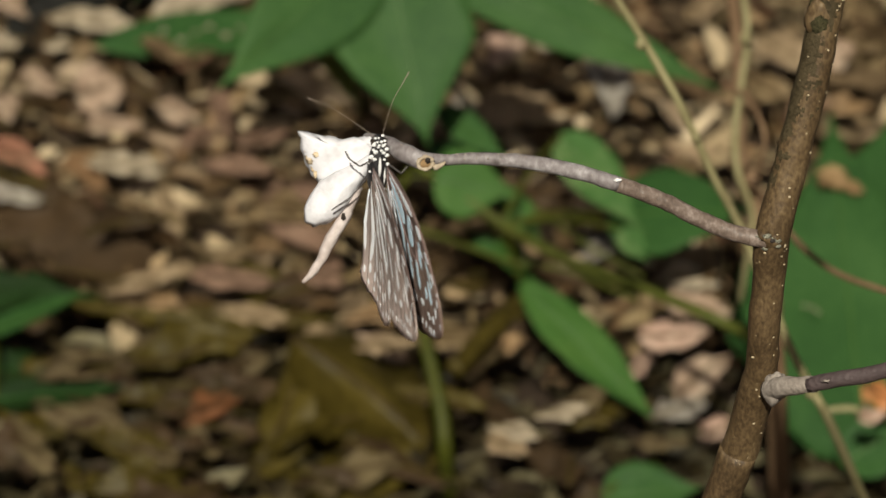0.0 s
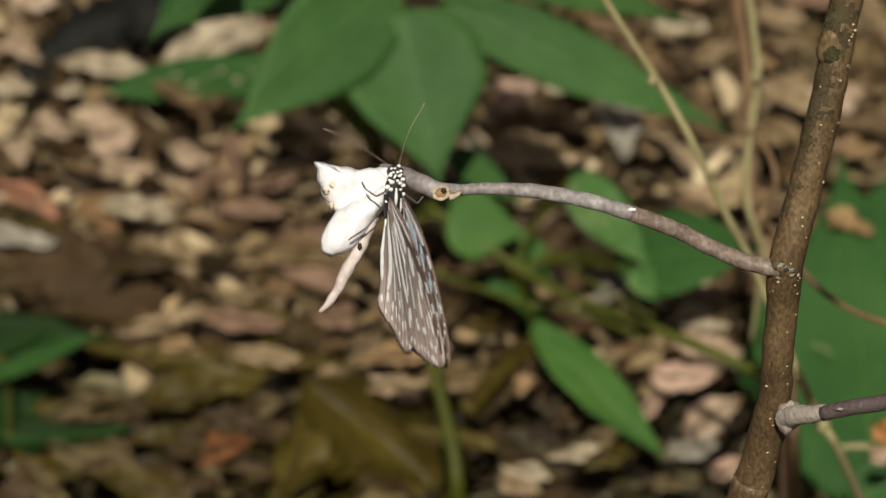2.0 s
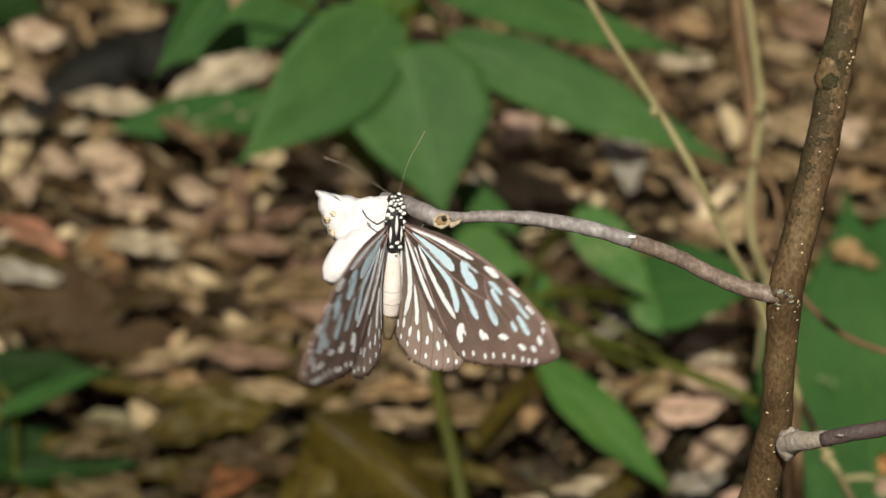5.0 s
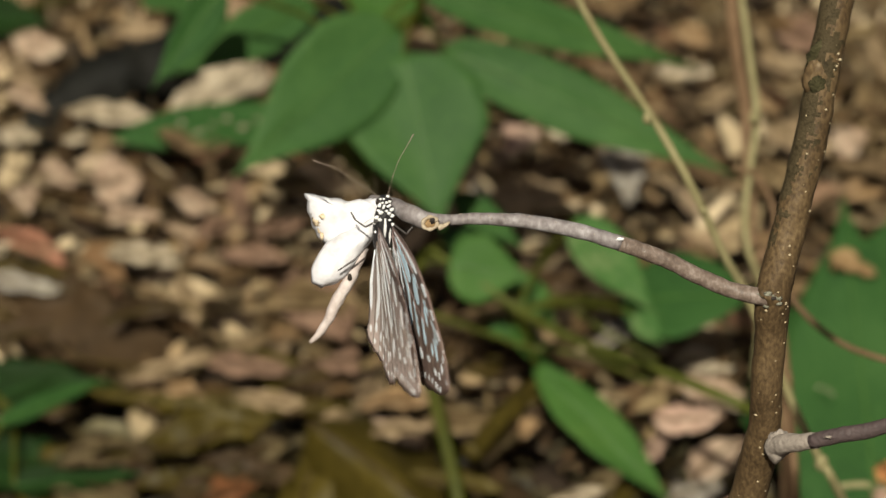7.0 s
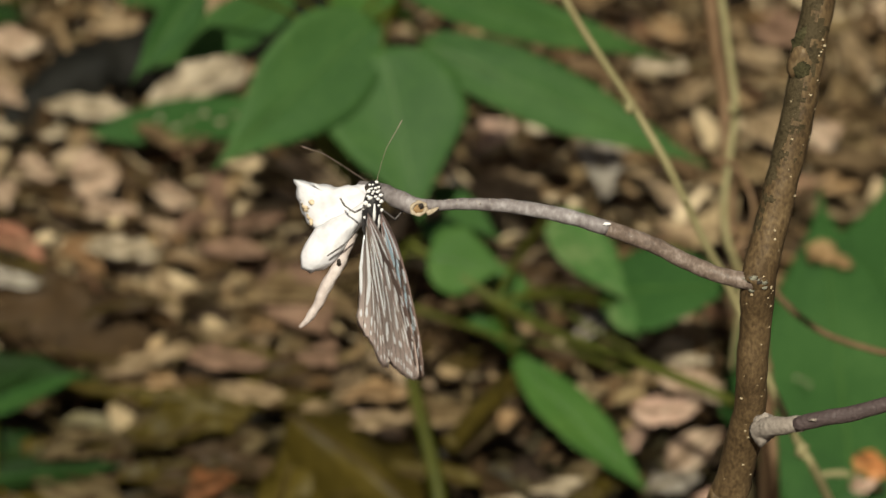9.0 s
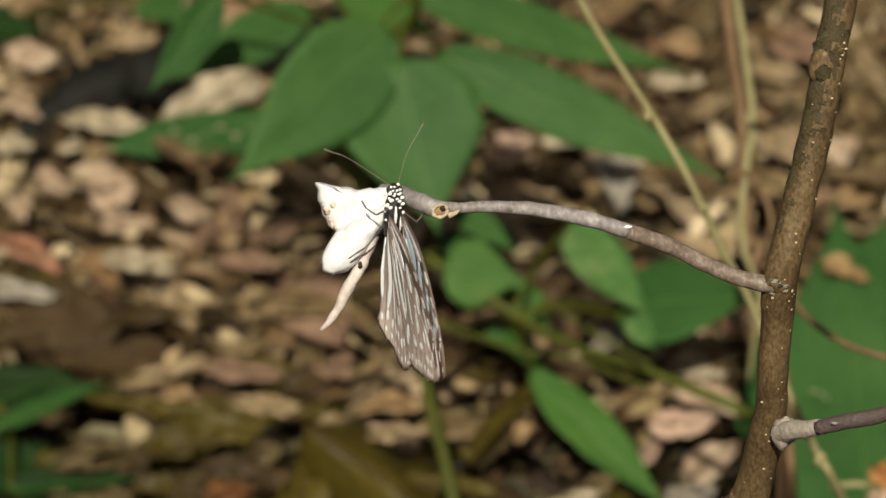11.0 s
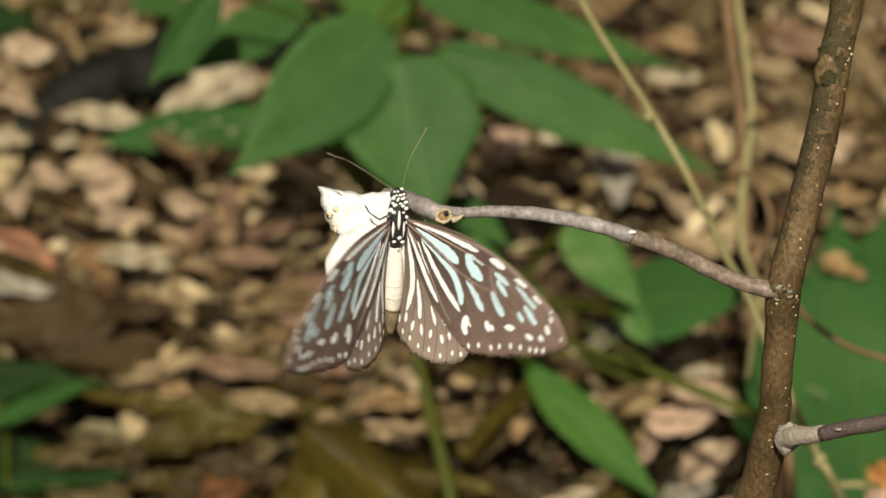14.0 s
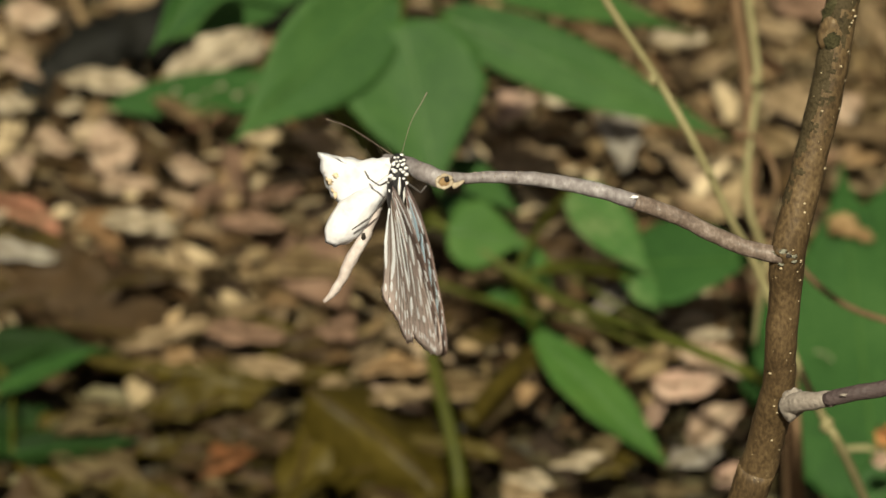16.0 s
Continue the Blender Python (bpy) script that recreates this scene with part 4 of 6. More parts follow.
plant("green broad-leaved seedling with drooping pointed leaves", (-0.0362, 1.4879, 0.0000),
      [(-0.0360, 1.3207, 0.1075), (-0.0426, 1.2897, 0.1538), (-0.0367, 1.2757, 0.1896), (-0.0161, 1.2646, 0.2104), (-0.0109, 1.2546, 0.2330)], 0.0035, [
      ((-0.0230, 1.2650, 0.2088), (-0.0929, 1.2000, 0.1677), 0.048, (0.3, -0.75, 0.6), M_GREEN, 0.1, 0.1),
      ((-0.0204, 1.2550, 0.1998), (-0.0029, 1.2020, 0.1400), 0.062, TOWARDS, M_GREEN, 0.08, 0.12),
      ((-0.0044, 1.2800, 0.1901), (0.1339, 1.2500, 0.1392), 0.031, (-0.2, -0.7, 0.7), M_GREEN, 0.1, 0.1),
      ((-0.0161, 1.3100, 0.2052), (0.1174, 1.3200, 0.1604), 0.026, (-0.1, -0.6, 0.8), M_GREEN, 0.1, 0.1),
      ((-0.0613, 1.3100, 0.1981), (-0.1249, 1.2600, 0.1861), 0.024, (0.3, -0.75, 0.6), M_GREEN, 0.1, 0.1),
      ((-0.0985, 1.2500, 0.2339), (-0.1268, 1.2100, 0.2055), 0.019, (0.4, -0.75, 0.5), M_SHADY, 0.1, 0.3),
      ((-0.0517, 1.3300, 0.1956), (-0.0021, 1.3300, 0.1768), 0.026, UPWARD, M_GREEN2, 0.1, 0.1),
      ((-0.0556, 1.305, 0.1534), (-0.0341, 1.285, 0.1041), 0.014, (-0.4, -0.8, 0.4), M_YELLOWED, 0.1, 0.5),
      ((-0.0101, 1.2795, 0.1561), (-0.0036, 1.2350, 0.1190), 0.022, TOWARDS, M_GREEN, 0.05, 0.1),
      ((0.0015, 1.2614, 0.1248), (0.0333, 1.2318, 0.1135), 0.016, UPWARD, M_GREEN, 0.05, 0.1),
      ((-0.0172, 1.3556, 0.1680), (-0.0447, 1.3805, 0.1711), 0.025, UPWARD, M_GREEN2, 0.05, 0.1)])
plant("small green seedling with round bright leaves", (0.0078, 1.1402, 0.0000),
      [(0.0054, 1.1252, 0.0289), (0.0034, 1.1350, 0.0459), (-0.0035, 1.1581, 0.0659), (-0.0095, 1.1790, 0.0821), (-0.0165, 1.2025, 0.1028), (-0.0160, 1.2088, 0.1137)], 0.0036, [
      ((-0.0010, 1.2107, 0.1170), (0.0354, 1.2082, 0.1126), 0.031, TOWARDS, M_GREEN2, 0.05, 0.1),
      ((-0.0036, 1.2324, 0.1146), (0.0304, 1.2717, 0.1027), 0.016, UPWARD, M_GREEN, 0.05, 0.1)])
plant("creeping green stem with pointed leaves over the litter", (0.1511, 1.2619, -0.0000),
      [(0.1307, 1.0927, 0.1127), (0.0923, 1.1015, 0.1278), (0.0551, 1.1596, 0.1085), (0.0291, 1.2006, 0.0996), (0.0015, 1.2250, 0.1018)], 0.0024, [
      ((0.0374, 1.2038, 0.0690), (0.0985, 1.1440, 0.0340), 0.024, (0.2, -0.6, 0.75), M_GREEN2, 0.05, 0.15, 0.8),
      ((0.0558, 1.2556, 0.1148), (0.0932, 1.2165, 0.0871), 0.027, (0.3, -0.7, 0.6), M_GREEN3, 0.05, 0.12),
      ((0.0777, 1.2369, 0.0823), (0.1415, 1.2050, 0.1072), 0.042, (0, -0.6, 0.75), M_SHADY, 0.06, 0.1),
      ((0.0830, 1.2172, 0.0882), (0.0957, 1.2095, 0.0749), 0.012, TOWARDS, M_GREEN3, 0.05, 0.1),
      ((0.0297, 1.2347, 0.0986), (0.0486, 1.2127, 0.0805), 0.014, TOWARDS, M_GREEN2, 0.05, 0.1),
      ((0.0170, 1.2317, 0.0734), (0.0451, 1.2180, 0.0697), 0.012, UPWARD, M_SHADY, 0.05, 0.1),
      ((0.0270, 1.2146, 0.0838), (0.0480, 1.2214, 0.0555), 0.014, UPWARD, M_GREEN2, 0.05, 0.1)], M_RUNNER)
thin_stem("thin olive green runner over the litter",
          [(-0.0115, 1.2514, 0.0676), (0.0119, 1.2304, 0.0712), (0.0346, 1.2095, 0.0749), (0.0601, 1.2076, 0.0716), (0.0893, 1.1843, 0.0713)], [0.0013, 0.0012, 0.0012, 0.0010, 0.0008], M_RUNNER)
thin_stem("yellowish green runner leaning over the litter",
          [(-0.0089, 1.2226, 0.118), (0.0122, 1.2080, 0.110), (0.0322, 1.1991, 0.100), (0.0498, 1.1975, 0.090), (0.0657, 1.2009, 0.078)], [0.0017, 0.0017, 0.0016, 0.0015, 0.0012], M_RUNNER)
thin_stem("thin green runner crossing the litter",
          [(0.0317, 1.2606, 0.0834), (0.0506, 1.2369, 0.0823), (0.0708, 1.2212, 0.0753), (0.0932, 1.2063, 0.0694)], [0.0010, 0.0010, 0.0009, 0.0007], M_RUNNER)
thin_stem("yellowish green stalk rising from the litter",
          [(-0.0256, 1.3315, 0.0862), (-0.0329, 1.3057, 0.1216), (-0.0401, 1.3061, 0.1423), (-0.0450, 1.3051, 0.1605)], [0.0026, 0.0024, 0.0022, 0.0018], M_STEM)
plant("large broad green leaf with a brown hole", (0.1852, 1.1931, 0.0000),
      [(0.1843, 1.1218, 0.0431), (0.1920, 1.1433, 0.0402)], 0.003, [
      ((0.1855, 1.1145, 0.0304), (0.1794, 1.2708, 0.1211), 0.086, (-0.1, -0.75, 0.65), M_SHADY, 0.06, 0.06),
      ((0.2004, 1.1264, 0.0310), (0.2150, 1.2916, 0.1172), 0.150, (-0.1, -0.75, 0.65), M_SHADY, 0.06, 0.06),
      ((0.1720, 1.0993, 0.0441), (0.2104, 1.1114, 0.0649), 0.030, UPWARD, M_SHADY, 0.06, 0.1)])
broad = bpy.data.objects["understory_plant.003"]
for p, w, h in (((0.1778, 1.2332, 0.1060), 0.0066, 0.0055), ((0.1834, 1.2314, 0.1029), 0.0058, 0.0026), ((0.1885, 1.2301, 0.1006), 0.0034, 0.0020)):
    bm = lump(bmesh.new(), Vector(p) - broad.matrix_world.translation, (w, 0.0012, h), w * 900, 0.8, 3.2, level=3)
    part("blight_patch", bm, M_BLIGHT, broad, "dry tan blight patch")
for p in ((0.1651, 1.1703, 0.0770), (0.1673, 1.1693, 0.0753), (0.1619, 1.1708, 0.0778)):
    part("pale_speck", lump(bmesh.new(), Vector(p) - broad.matrix_world.translation, (0.0011, 0.0005, 0.0008), p[0] * 90, 0.4, level=1), M_PALE, broad)
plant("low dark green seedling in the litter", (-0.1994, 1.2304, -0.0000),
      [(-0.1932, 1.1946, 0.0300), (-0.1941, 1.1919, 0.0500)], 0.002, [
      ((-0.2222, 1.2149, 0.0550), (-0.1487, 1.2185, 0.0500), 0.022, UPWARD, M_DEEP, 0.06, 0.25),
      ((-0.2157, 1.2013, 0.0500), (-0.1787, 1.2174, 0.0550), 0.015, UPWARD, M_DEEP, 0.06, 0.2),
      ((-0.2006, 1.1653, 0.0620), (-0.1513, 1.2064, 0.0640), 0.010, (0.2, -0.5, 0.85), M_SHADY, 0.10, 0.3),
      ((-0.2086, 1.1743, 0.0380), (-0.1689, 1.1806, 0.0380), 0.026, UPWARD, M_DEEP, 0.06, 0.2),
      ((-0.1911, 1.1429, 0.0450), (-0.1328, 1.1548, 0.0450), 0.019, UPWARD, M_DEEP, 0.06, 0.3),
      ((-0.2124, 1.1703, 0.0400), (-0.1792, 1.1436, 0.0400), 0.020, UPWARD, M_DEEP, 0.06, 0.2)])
dead_leaf((-0.1731, 1.1497, 0.0520), (-0.1298, 1.1604, 0.0550), 0.008, M_DUN, "narrow dun brown curled dead leaf beside a seedling", seed=71, cup=0.7)
dead_leaf((-0.1339, 1.1674, 0.0450), (-0.0666, 1.1803, 0.0500), 0.026, M_OLIVE, "large olive brown curled dead leaf", seed=72, cup=0.5)
plant("green seedling leaves close to the ground", (0.1003, 1.1575, 0.0000),
      [(0.0966, 1.1151, 0.0300), (0.0932, 1.1052, 0.0400)], 0.002, [
      ((0.0709, 1.0814, 0.04), (0.1136, 1.0862, 0.042), 0.028, UPWARD, M_GREEN, 0.06, 0.2)])
plant("dark green seedling at the litter's edge", (-0.2584, 1.7050, 0.0000),
      [(-0.2498, 1.6502, 0.0300), (-0.2540, 1.6368, 0.0400)], 0.002, [
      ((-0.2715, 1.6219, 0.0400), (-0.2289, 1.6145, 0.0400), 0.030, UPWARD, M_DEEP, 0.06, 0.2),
      ((-0.1727, 1.6383, 0.0500), (-0.1476, 1.6047, 0.0500), 0.030, UPWARD, M_GREEN, 0.06, 0.2)])
fallen = part("green_leaf", blade(0.125, 0.030, 0.02, 0.1, 0.02, 0.9, 14, 4, 0.0004, 3.0, 0.1), M_SHADY)
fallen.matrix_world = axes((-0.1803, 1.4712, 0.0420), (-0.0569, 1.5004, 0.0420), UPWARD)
for i in range(7):
    bm = lump(bmesh.new(), (0.03 + 0.008 * i, 0.004 * math.sin(i * 2.1), 0.0015), (0.0012 + 0.0009 * (i % 3), 0.0014, 0.0004), i, 0.6, level=1)
    part("pale_speck", bm, M_PALE, fallen)
tagged(fallen, "long dark green leaf lying over the litter", "leaf")


# ---------------------------------------------------------------- thin stems behind the sapling
thin_stem("thin straw-coloured dry stem leaning past the sapling",
          [(0.1970, 0.9415, 0.0507), (0.1318, 0.8423, 0.2389), (0.1194, 0.8352, 0.2666), (0.1102, 0.8353, 0.2867), (0.0959, 0.8426, 0.3195), (0.0871, 0.8414, 0.3374), (0.0747, 0.8448, 0.3632), (0.0644, 0.8537, 0.3786), (0.0487, 0.8564, 0.4034), (0.0364, 0.8580, 0.4260)],
          [0.0015, 0.0015, 0.0014, 0.0014, 0.0014, 0.0013, 0.0013, 0.0012, 0.0012, 0.0011], M_STRAW,
          [((0.0633, 0.8506, 0.3792), 0.0016), ((0.0804, 0.8410, 0.3526), 0.0014), ((0.1203, 0.8343, 0.2650), 0.0022)])
thin_stem("upright brown dry stem with knotted joints",
          [(0.1454, 1.0712, -0.0246), (0.1321, 1.0096, 0.1287), (0.1271, 1.0221, 0.1904), (0.1197, 1.0275, 0.2196), (0.1130, 1.0247, 0.2348), (0.1138, 1.0368, 0.2558), (0.1123, 1.0495, 0.2778), (0.1074, 1.0532, 0.3042), (0.1042, 1.0598, 0.3356)],
          [0.003, 0.0029, 0.0028, 0.0028, 0.0030, 0.0028, 0.0027, 0.0025, 0.0024], M_VINE,
          [((0.1129, 1.0208, 0.2382), 0.0040), ((0.1185, 1.0220, 0.2302), 0.0034)])
thin_stem("thin straw-coloured vine twining round a brown stem",
          [(0.1150, 1.0072, 0.1845), (0.1162, 1.0008, 0.2134), (0.1172, 1.0028, 0.2268), (0.1110, 1.0068, 0.2438), (0.1107, 1.0184, 0.2540), (0.1128, 1.0268, 0.2684), (0.1147, 1.0351, 0.2829), (0.1128, 1.0445, 0.2992), (0.1077, 1.0567, 0.3302)],
          [0.0009, 0.0013, 0.0013, 0.0014, 0.0015, 0.0014, 0.0014, 0.0014, 0.0013], M_STRAW, [((0.1135, 1.0305, 0.2848), 0.0021)])
thin_stem("thin curled brown tendril",
          [(0.1061, 1.0301, 0.2642), (0.1135, 1.0203, 0.2672), (0.1183, 1.0069, 0.2639), (0.1200, 1.0022, 0.2559), (0.1181, 1.0057, 0.2420)],
          [0.0008, 0.0009, 0.0009, 0.0009, 0.0008], M_VINE)
thin_stem("thin brown arching stem behind the sapling",
          [(0.1116, 0.9527, 0.2702), (0.1188, 0.9014, 0.2813), (0.1273, 0.8706, 0.2880), (0.1391, 0.8507, 0.2935), (0.1574, 0.8312, 0.2997)],
          [0.0011, 0.0011, 0.0010, 0.0010, 0.0009], M_VINE)
thin_stem("short pale dry twig in the undergrowth",
          [(0.1414, 0.9546, 0.1734), (0.1517, 0.9550, 0.1741), (0.1548, 0.9546, 0.1734)], [0.0011, 0.0012, 0.0010], M_STRAW)
thin_stem("thin upright green-brown stem behind the sapling",
          [(0.1463, 1.0316, 0.0067), (0.1267, 0.9424, 0.1723), (0.1233, 0.9379, 0.2045), (0.1199, 0.9330, 0.2360)], [0.0018, 0.0017, 0.0016, 0.0012], M_VINE)


# ---------------------------------------------------------------- sapling
def build_sapling():
    foot = Vector((0.0104, 0.6317, -0.0200))
    root = thing("sapling", foot, "slim brown-barked sapling with pale lenticels and side twigs", "tree")
    line = [foot, Vector((0.0353, 0.6218, 0.2213))] + [Vector(p) for p in
            [(0.0696, 0.6105, 0.3875), (0.0728, 0.6101, 0.4007), (0.0751, 0.6087, 0.4143), (0.0765, 0.6055, 0.4288), (0.0763, 0.6039, 0.4420), (0.0767, 0.6045, 0.4551), (0.0768, 0.6038, 0.4658), (0.0790, 0.6062, 0.4759),
             (0.0817, 0.6098, 0.4882), (0.0844, 0.6133, 0.5004), (0.0863, 0.6169, 0.5124), (0.0883, 0.6203, 0.5244), (0.0922, 0.6255, 0.5434), (0.0925, 0.6272, 0.5764)]]
    rad = [0.0062, 0.0048, 0.0044, 0.0043, 0.0042, 0.0038, 0.0036, 0.0036, 0.0040, 0.0037, 0.0036, 0.0036, 0.0036, 0.0035, 0.0034, 0.0031]
    rel = [p - foot for p in line]
    trunk = part("trunk", tube(rel, rad, 8, 20, 0.10, freq=220), M_BARK, root)
    # burls at the forks
    bm = lump(bmesh.new(), Vector((0.0760, 0.6018, 0.4660)) - foot, (0.0030, 0.0022, 0.0026), 3.0, 0.45, 2.2, level=3)
    part("burl", bm, M_BARK, root, "knobbly brown fork collar")
    bm = lump(bmesh.new(), Vector((0.0793, 0.6001, 0.4274)) - foot, (0.0027, 0.0028, 0.0040), 5.0, 0.35, 2.0, level=3)
    part("burl", bm, M_CALLUS, root, "pale grey fork collar")
    bm = lump(bmesh.new(), Vector((0.0850, 0.6161, 0.5121)) - foot, (0.0031, 0.0028, 0.0055), 8.0, 0.35, 2.0, level=3)
    part("burl", bm, M_BARK, root)
    for k, (p, w, h) in enumerate((((0.0852, 0.6162, 0.5169), 0.0026, 0.0040), ((0.0869, 0.6174, 0.5204), 0.0020, 0.0030), ((0.0850, 0.6135, 0.5116), 0.0018, 0.0026))):
        bm = lump(bmesh.new(), Vector(p) - foot, (w, 0.0007, h), k * 3.1, 0.45, 4.0, level=3)
        part("moss_patch", bm, M_MOSS, root, "dark olive moss")
    # ragged olive film over the bark, thickest on the upper trunk
    bm = bmesh.new()
    bm.from_mesh(trunk.data)
    lift = foot.z
    bmesh.ops.delete(bm, geom=[v for v in bm.verts if not 0.475 < v.co.z + lift < 0.545 or v.normal.y > 0.5], context="VERTS")
    bmesh.ops.subdivide_edges(bm, edges=bm.edges[:], cuts=2, use_grid_fill=True)
    bm.normal_update()
    bare = []
    for f in bm.faces:
        c = f.calc_center_median()
        h = c.z + lift
        cover = noise.noise(c * 260) + 0.7 * noise.noise(c * 800) - 0.9 * f.normal.x + min(0.25, (h - 0.497) * 45)
        if cover < 0.0:
            bare.append(f)
    bmesh.ops.delete(bm, geom=bare, context="FACES")
    for v in bm.verts:
        v.co += v.normal * 0.00007
    part("bark_film", bm, M_FILM, trunk, "dull olive film on the bark")
    # lower side twig, pale at its foot and purplish beyond
    a = [Vector(p) - foot for p in ((0.0781, 0.6008, 0.4265), (0.0805, 0.5970, 0.4301), (0.0839, 0.5939, 0.4326), (0.0871, 0.5924, 0.4340))]
    part("side_twig_foot", tube(a, [0.0024, 0.0023, 0.0020, 0.0018], 5, 14, 0.12, freq=500), M_CALLUS, root, "pale grey bark")
    b = [Vector(p) - foot for p in ((0.0859, 0.5927, 0.4336), (0.0914, 0.5896, 0.4372), (0.0983, 0.5869, 0.4406), (0.1108, 0.5822, 0.4483), (0.1238, 0.5768, 0.4590))]
    part("side_twig", tube(b, [0.0018, 0.0018, 0.0018, 0.0016, 0.0014], 6, 14, 0.10, freq=400), M_PURPLE, root, "purplish brown bark")
    # the twig that carries the flower, arching to the left
    c = [Vector(p) - foot for p in ((0.0770, 0.6020, 0.4652), (0.0703, 0.6025, 0.4661), (0.0633, 0.6034, 0.4683), (0.0518, 0.6036, 0.4746), (0.0426, 0.6033, 0.4785), (0.0329, 0.6034, 0.4817), (0.0217, 0.6026, 0.4845),
         (0.0118, 0.6014, 0.4858), (0.0050, 0.6000, 0.4862), (0.0008, 0.6000, 0.4861), (-0.0036, 0.6024, 0.4867), (-0.0073, 0.6085, 0.4853), (-0.0118, 0.6157, 0.4824))]
    girth = [0.0022, 0.0019, 0.0018, 0.0018, 0.0017, 0.0017, 0.0016, 0.0013, 0.0013, 0.0020, 0.0020, 0.0017, 0.0012]
    part("twig_base", tube(c[:5], girth[:5], 12, 16, 0.13, freq=420), M_OLDTWIG, root, "brown ridged bark")
    arch = part("arching_twig", tube(c[4:], girth[4:], 12, 16, 0.11, freq=380), M_TWIG, root, "grey ridged bark")
    # oblique scar of a lost side shoot, with a hollow pith
    n0 = Vector((0.0012, 0.5975, 0.4869)) - foot
    right, up = Vector((0.97, 0.08, 0.23)), Vector((-0.24, 0.42, 0.87))
    ring = [n0 + right * 0.0016 * math.cos(a) + up * 0.0013 * math.sin(a) for a in [math.tau * i / 14 for i in range(15)]]
    stub = part("twig_scar", tube(ring, [0.00042 + 0.00012 * math.sin(i * 2.6) for i in range(15)], 2, 8, 0.2, freq=900), M_RIM, root, "weathered tan rim of bare wood")
    back = right.cross(up)
    bm = lump(bmesh.new(), n0 + back * -0.0004, (0.0014, 0.0006, 0.0012), 3.0, 0.3, 1.6, turn=Matrix((right, -back, up)).transposed(), level=2)
    part("dry_pith", bm, M_BLIGHT, stub, "brown dry pith")
    bm = lump(bmesh.new(), n0 + right * 0.0006 + back * 0.0002 + up * 0.0004, (0.0006, 0.0004, 0.0008), 4.0, 0.4, level=2)
    part("pith_hollow", bm, M_HOLLOW, stub)
    bm = lump(bmesh.new(), n0 + Vector((0.0002, 0.0020, -0.0006)), (0.0026, 0.0016, 0.0018), 6.0, 0.25, level=3)
    part("twig_joint", bm, M_TWIG, root, "swollen grey bark")
    bm = tube([n0 + right * 0.0014 - up * 0.0014, n0 + right * 0.0028 - up * 0.0013 - back * 0.0002, n0 + right * 0.0042 - up * 0.0008 - back * 0.0004], [0.0007, 0.0006, 0.0002], 5, 8, 0.3, freq=900)
    part("splinter", bm, M_RIM, stub, "pale torn splinter")
    collar = root.children[1]
    for k, (dx, dz, w) in enumerate(((-0.0020, 0.0012, 0.0010), (-0.0008, 0.0018, 0.0008), (0.0004, 0.0012, 0.0006), (0.0016, 0.0006, 0.0008), (0.0018, -0.0008, 0.0006), (-0.0012, -0.0016, 0.0006))):
        part("lichen", patch(collar, Vector((0.0760 + dx, 0.6000, 0.4658 + dz)) - foot, (w, w * 0.55), k * 3.3, 1.0), M_LICHEN, collar, "greenish white lichen")
    part("pith_hollow", patch(collar, Vector((0.0764, 0.6000, 0.4664)) - foot, (0.0006, 0.0004), 2.0, 0.5), M_HOLLOW, collar)
    # bark ridges and pale flecks on the arching twig, lenticels on the trunk
    rng = random.Random(4)
    path = spline([(*p, r) for p, r in zip(c, girth)], 30)
    for i in range(46):
        r = path[rng.randrange(60, 330)]
        a = rng.uniform(-0.2, 1.3)
        up = Vector((0.0, -math.sin(a), math.cos(a))).normalized()
        bm = lump(bmesh.new(), Vector(r[:3]) + up * r[3] * 0.93, (rng.uniform(0.0001, 0.0003), 0.00022, 0.00030), i, 0.3, level=1)
        part("bark_fleck", bm, M_CALLUS, arch)
    bm = bmesh.new()
    lump(bm, Vector((0.0425, 0.6020, 0.4803)) - foot, (0.0009, 0.0004, 0.0004), 2, 0.4, level=2)
    part("lichen", bm, M_DOT, arch, "white lichen tuft")
    path = spline([(*p, r) for p, r in zip(rel, rad)], 30)
    for i in range(90):
        r = path[rng.randrange(60, len(path) - 40)]
        a = rng.uniform(-1.1, 1.1)
        out = Vector((math.sin(a), -math.cos(a), 0.0))
        s = rng.choice((rng.uniform(0.00012, 0.0002), rng.uniform(0.0002, 0.00042)))
        part("lenticel", lump(bmesh.new(), Vector(r[:3]) + out * r[3] * 0.985, (s, s, s * 0.8), i, 0.3, level=1), M_LENTICEL, root)
    for i, (p, w) in enumerate((((0.0900, 0.5888, 0.4372), 0.0016), ((0.0954, 0.5874, 0.4394), 0.0010), ((0.0936, 0.5879, 0.4383), 0.0006))):
        bm = lump(bmesh.new(), Vector(p) - foot, (w, 0.0002, 0.0005), i * 2.0, 1.1, 3.5, level=3)
        part("lichen", bm, M_CALLUS, root, "pale lichen patch")
    return root


build_sapling()


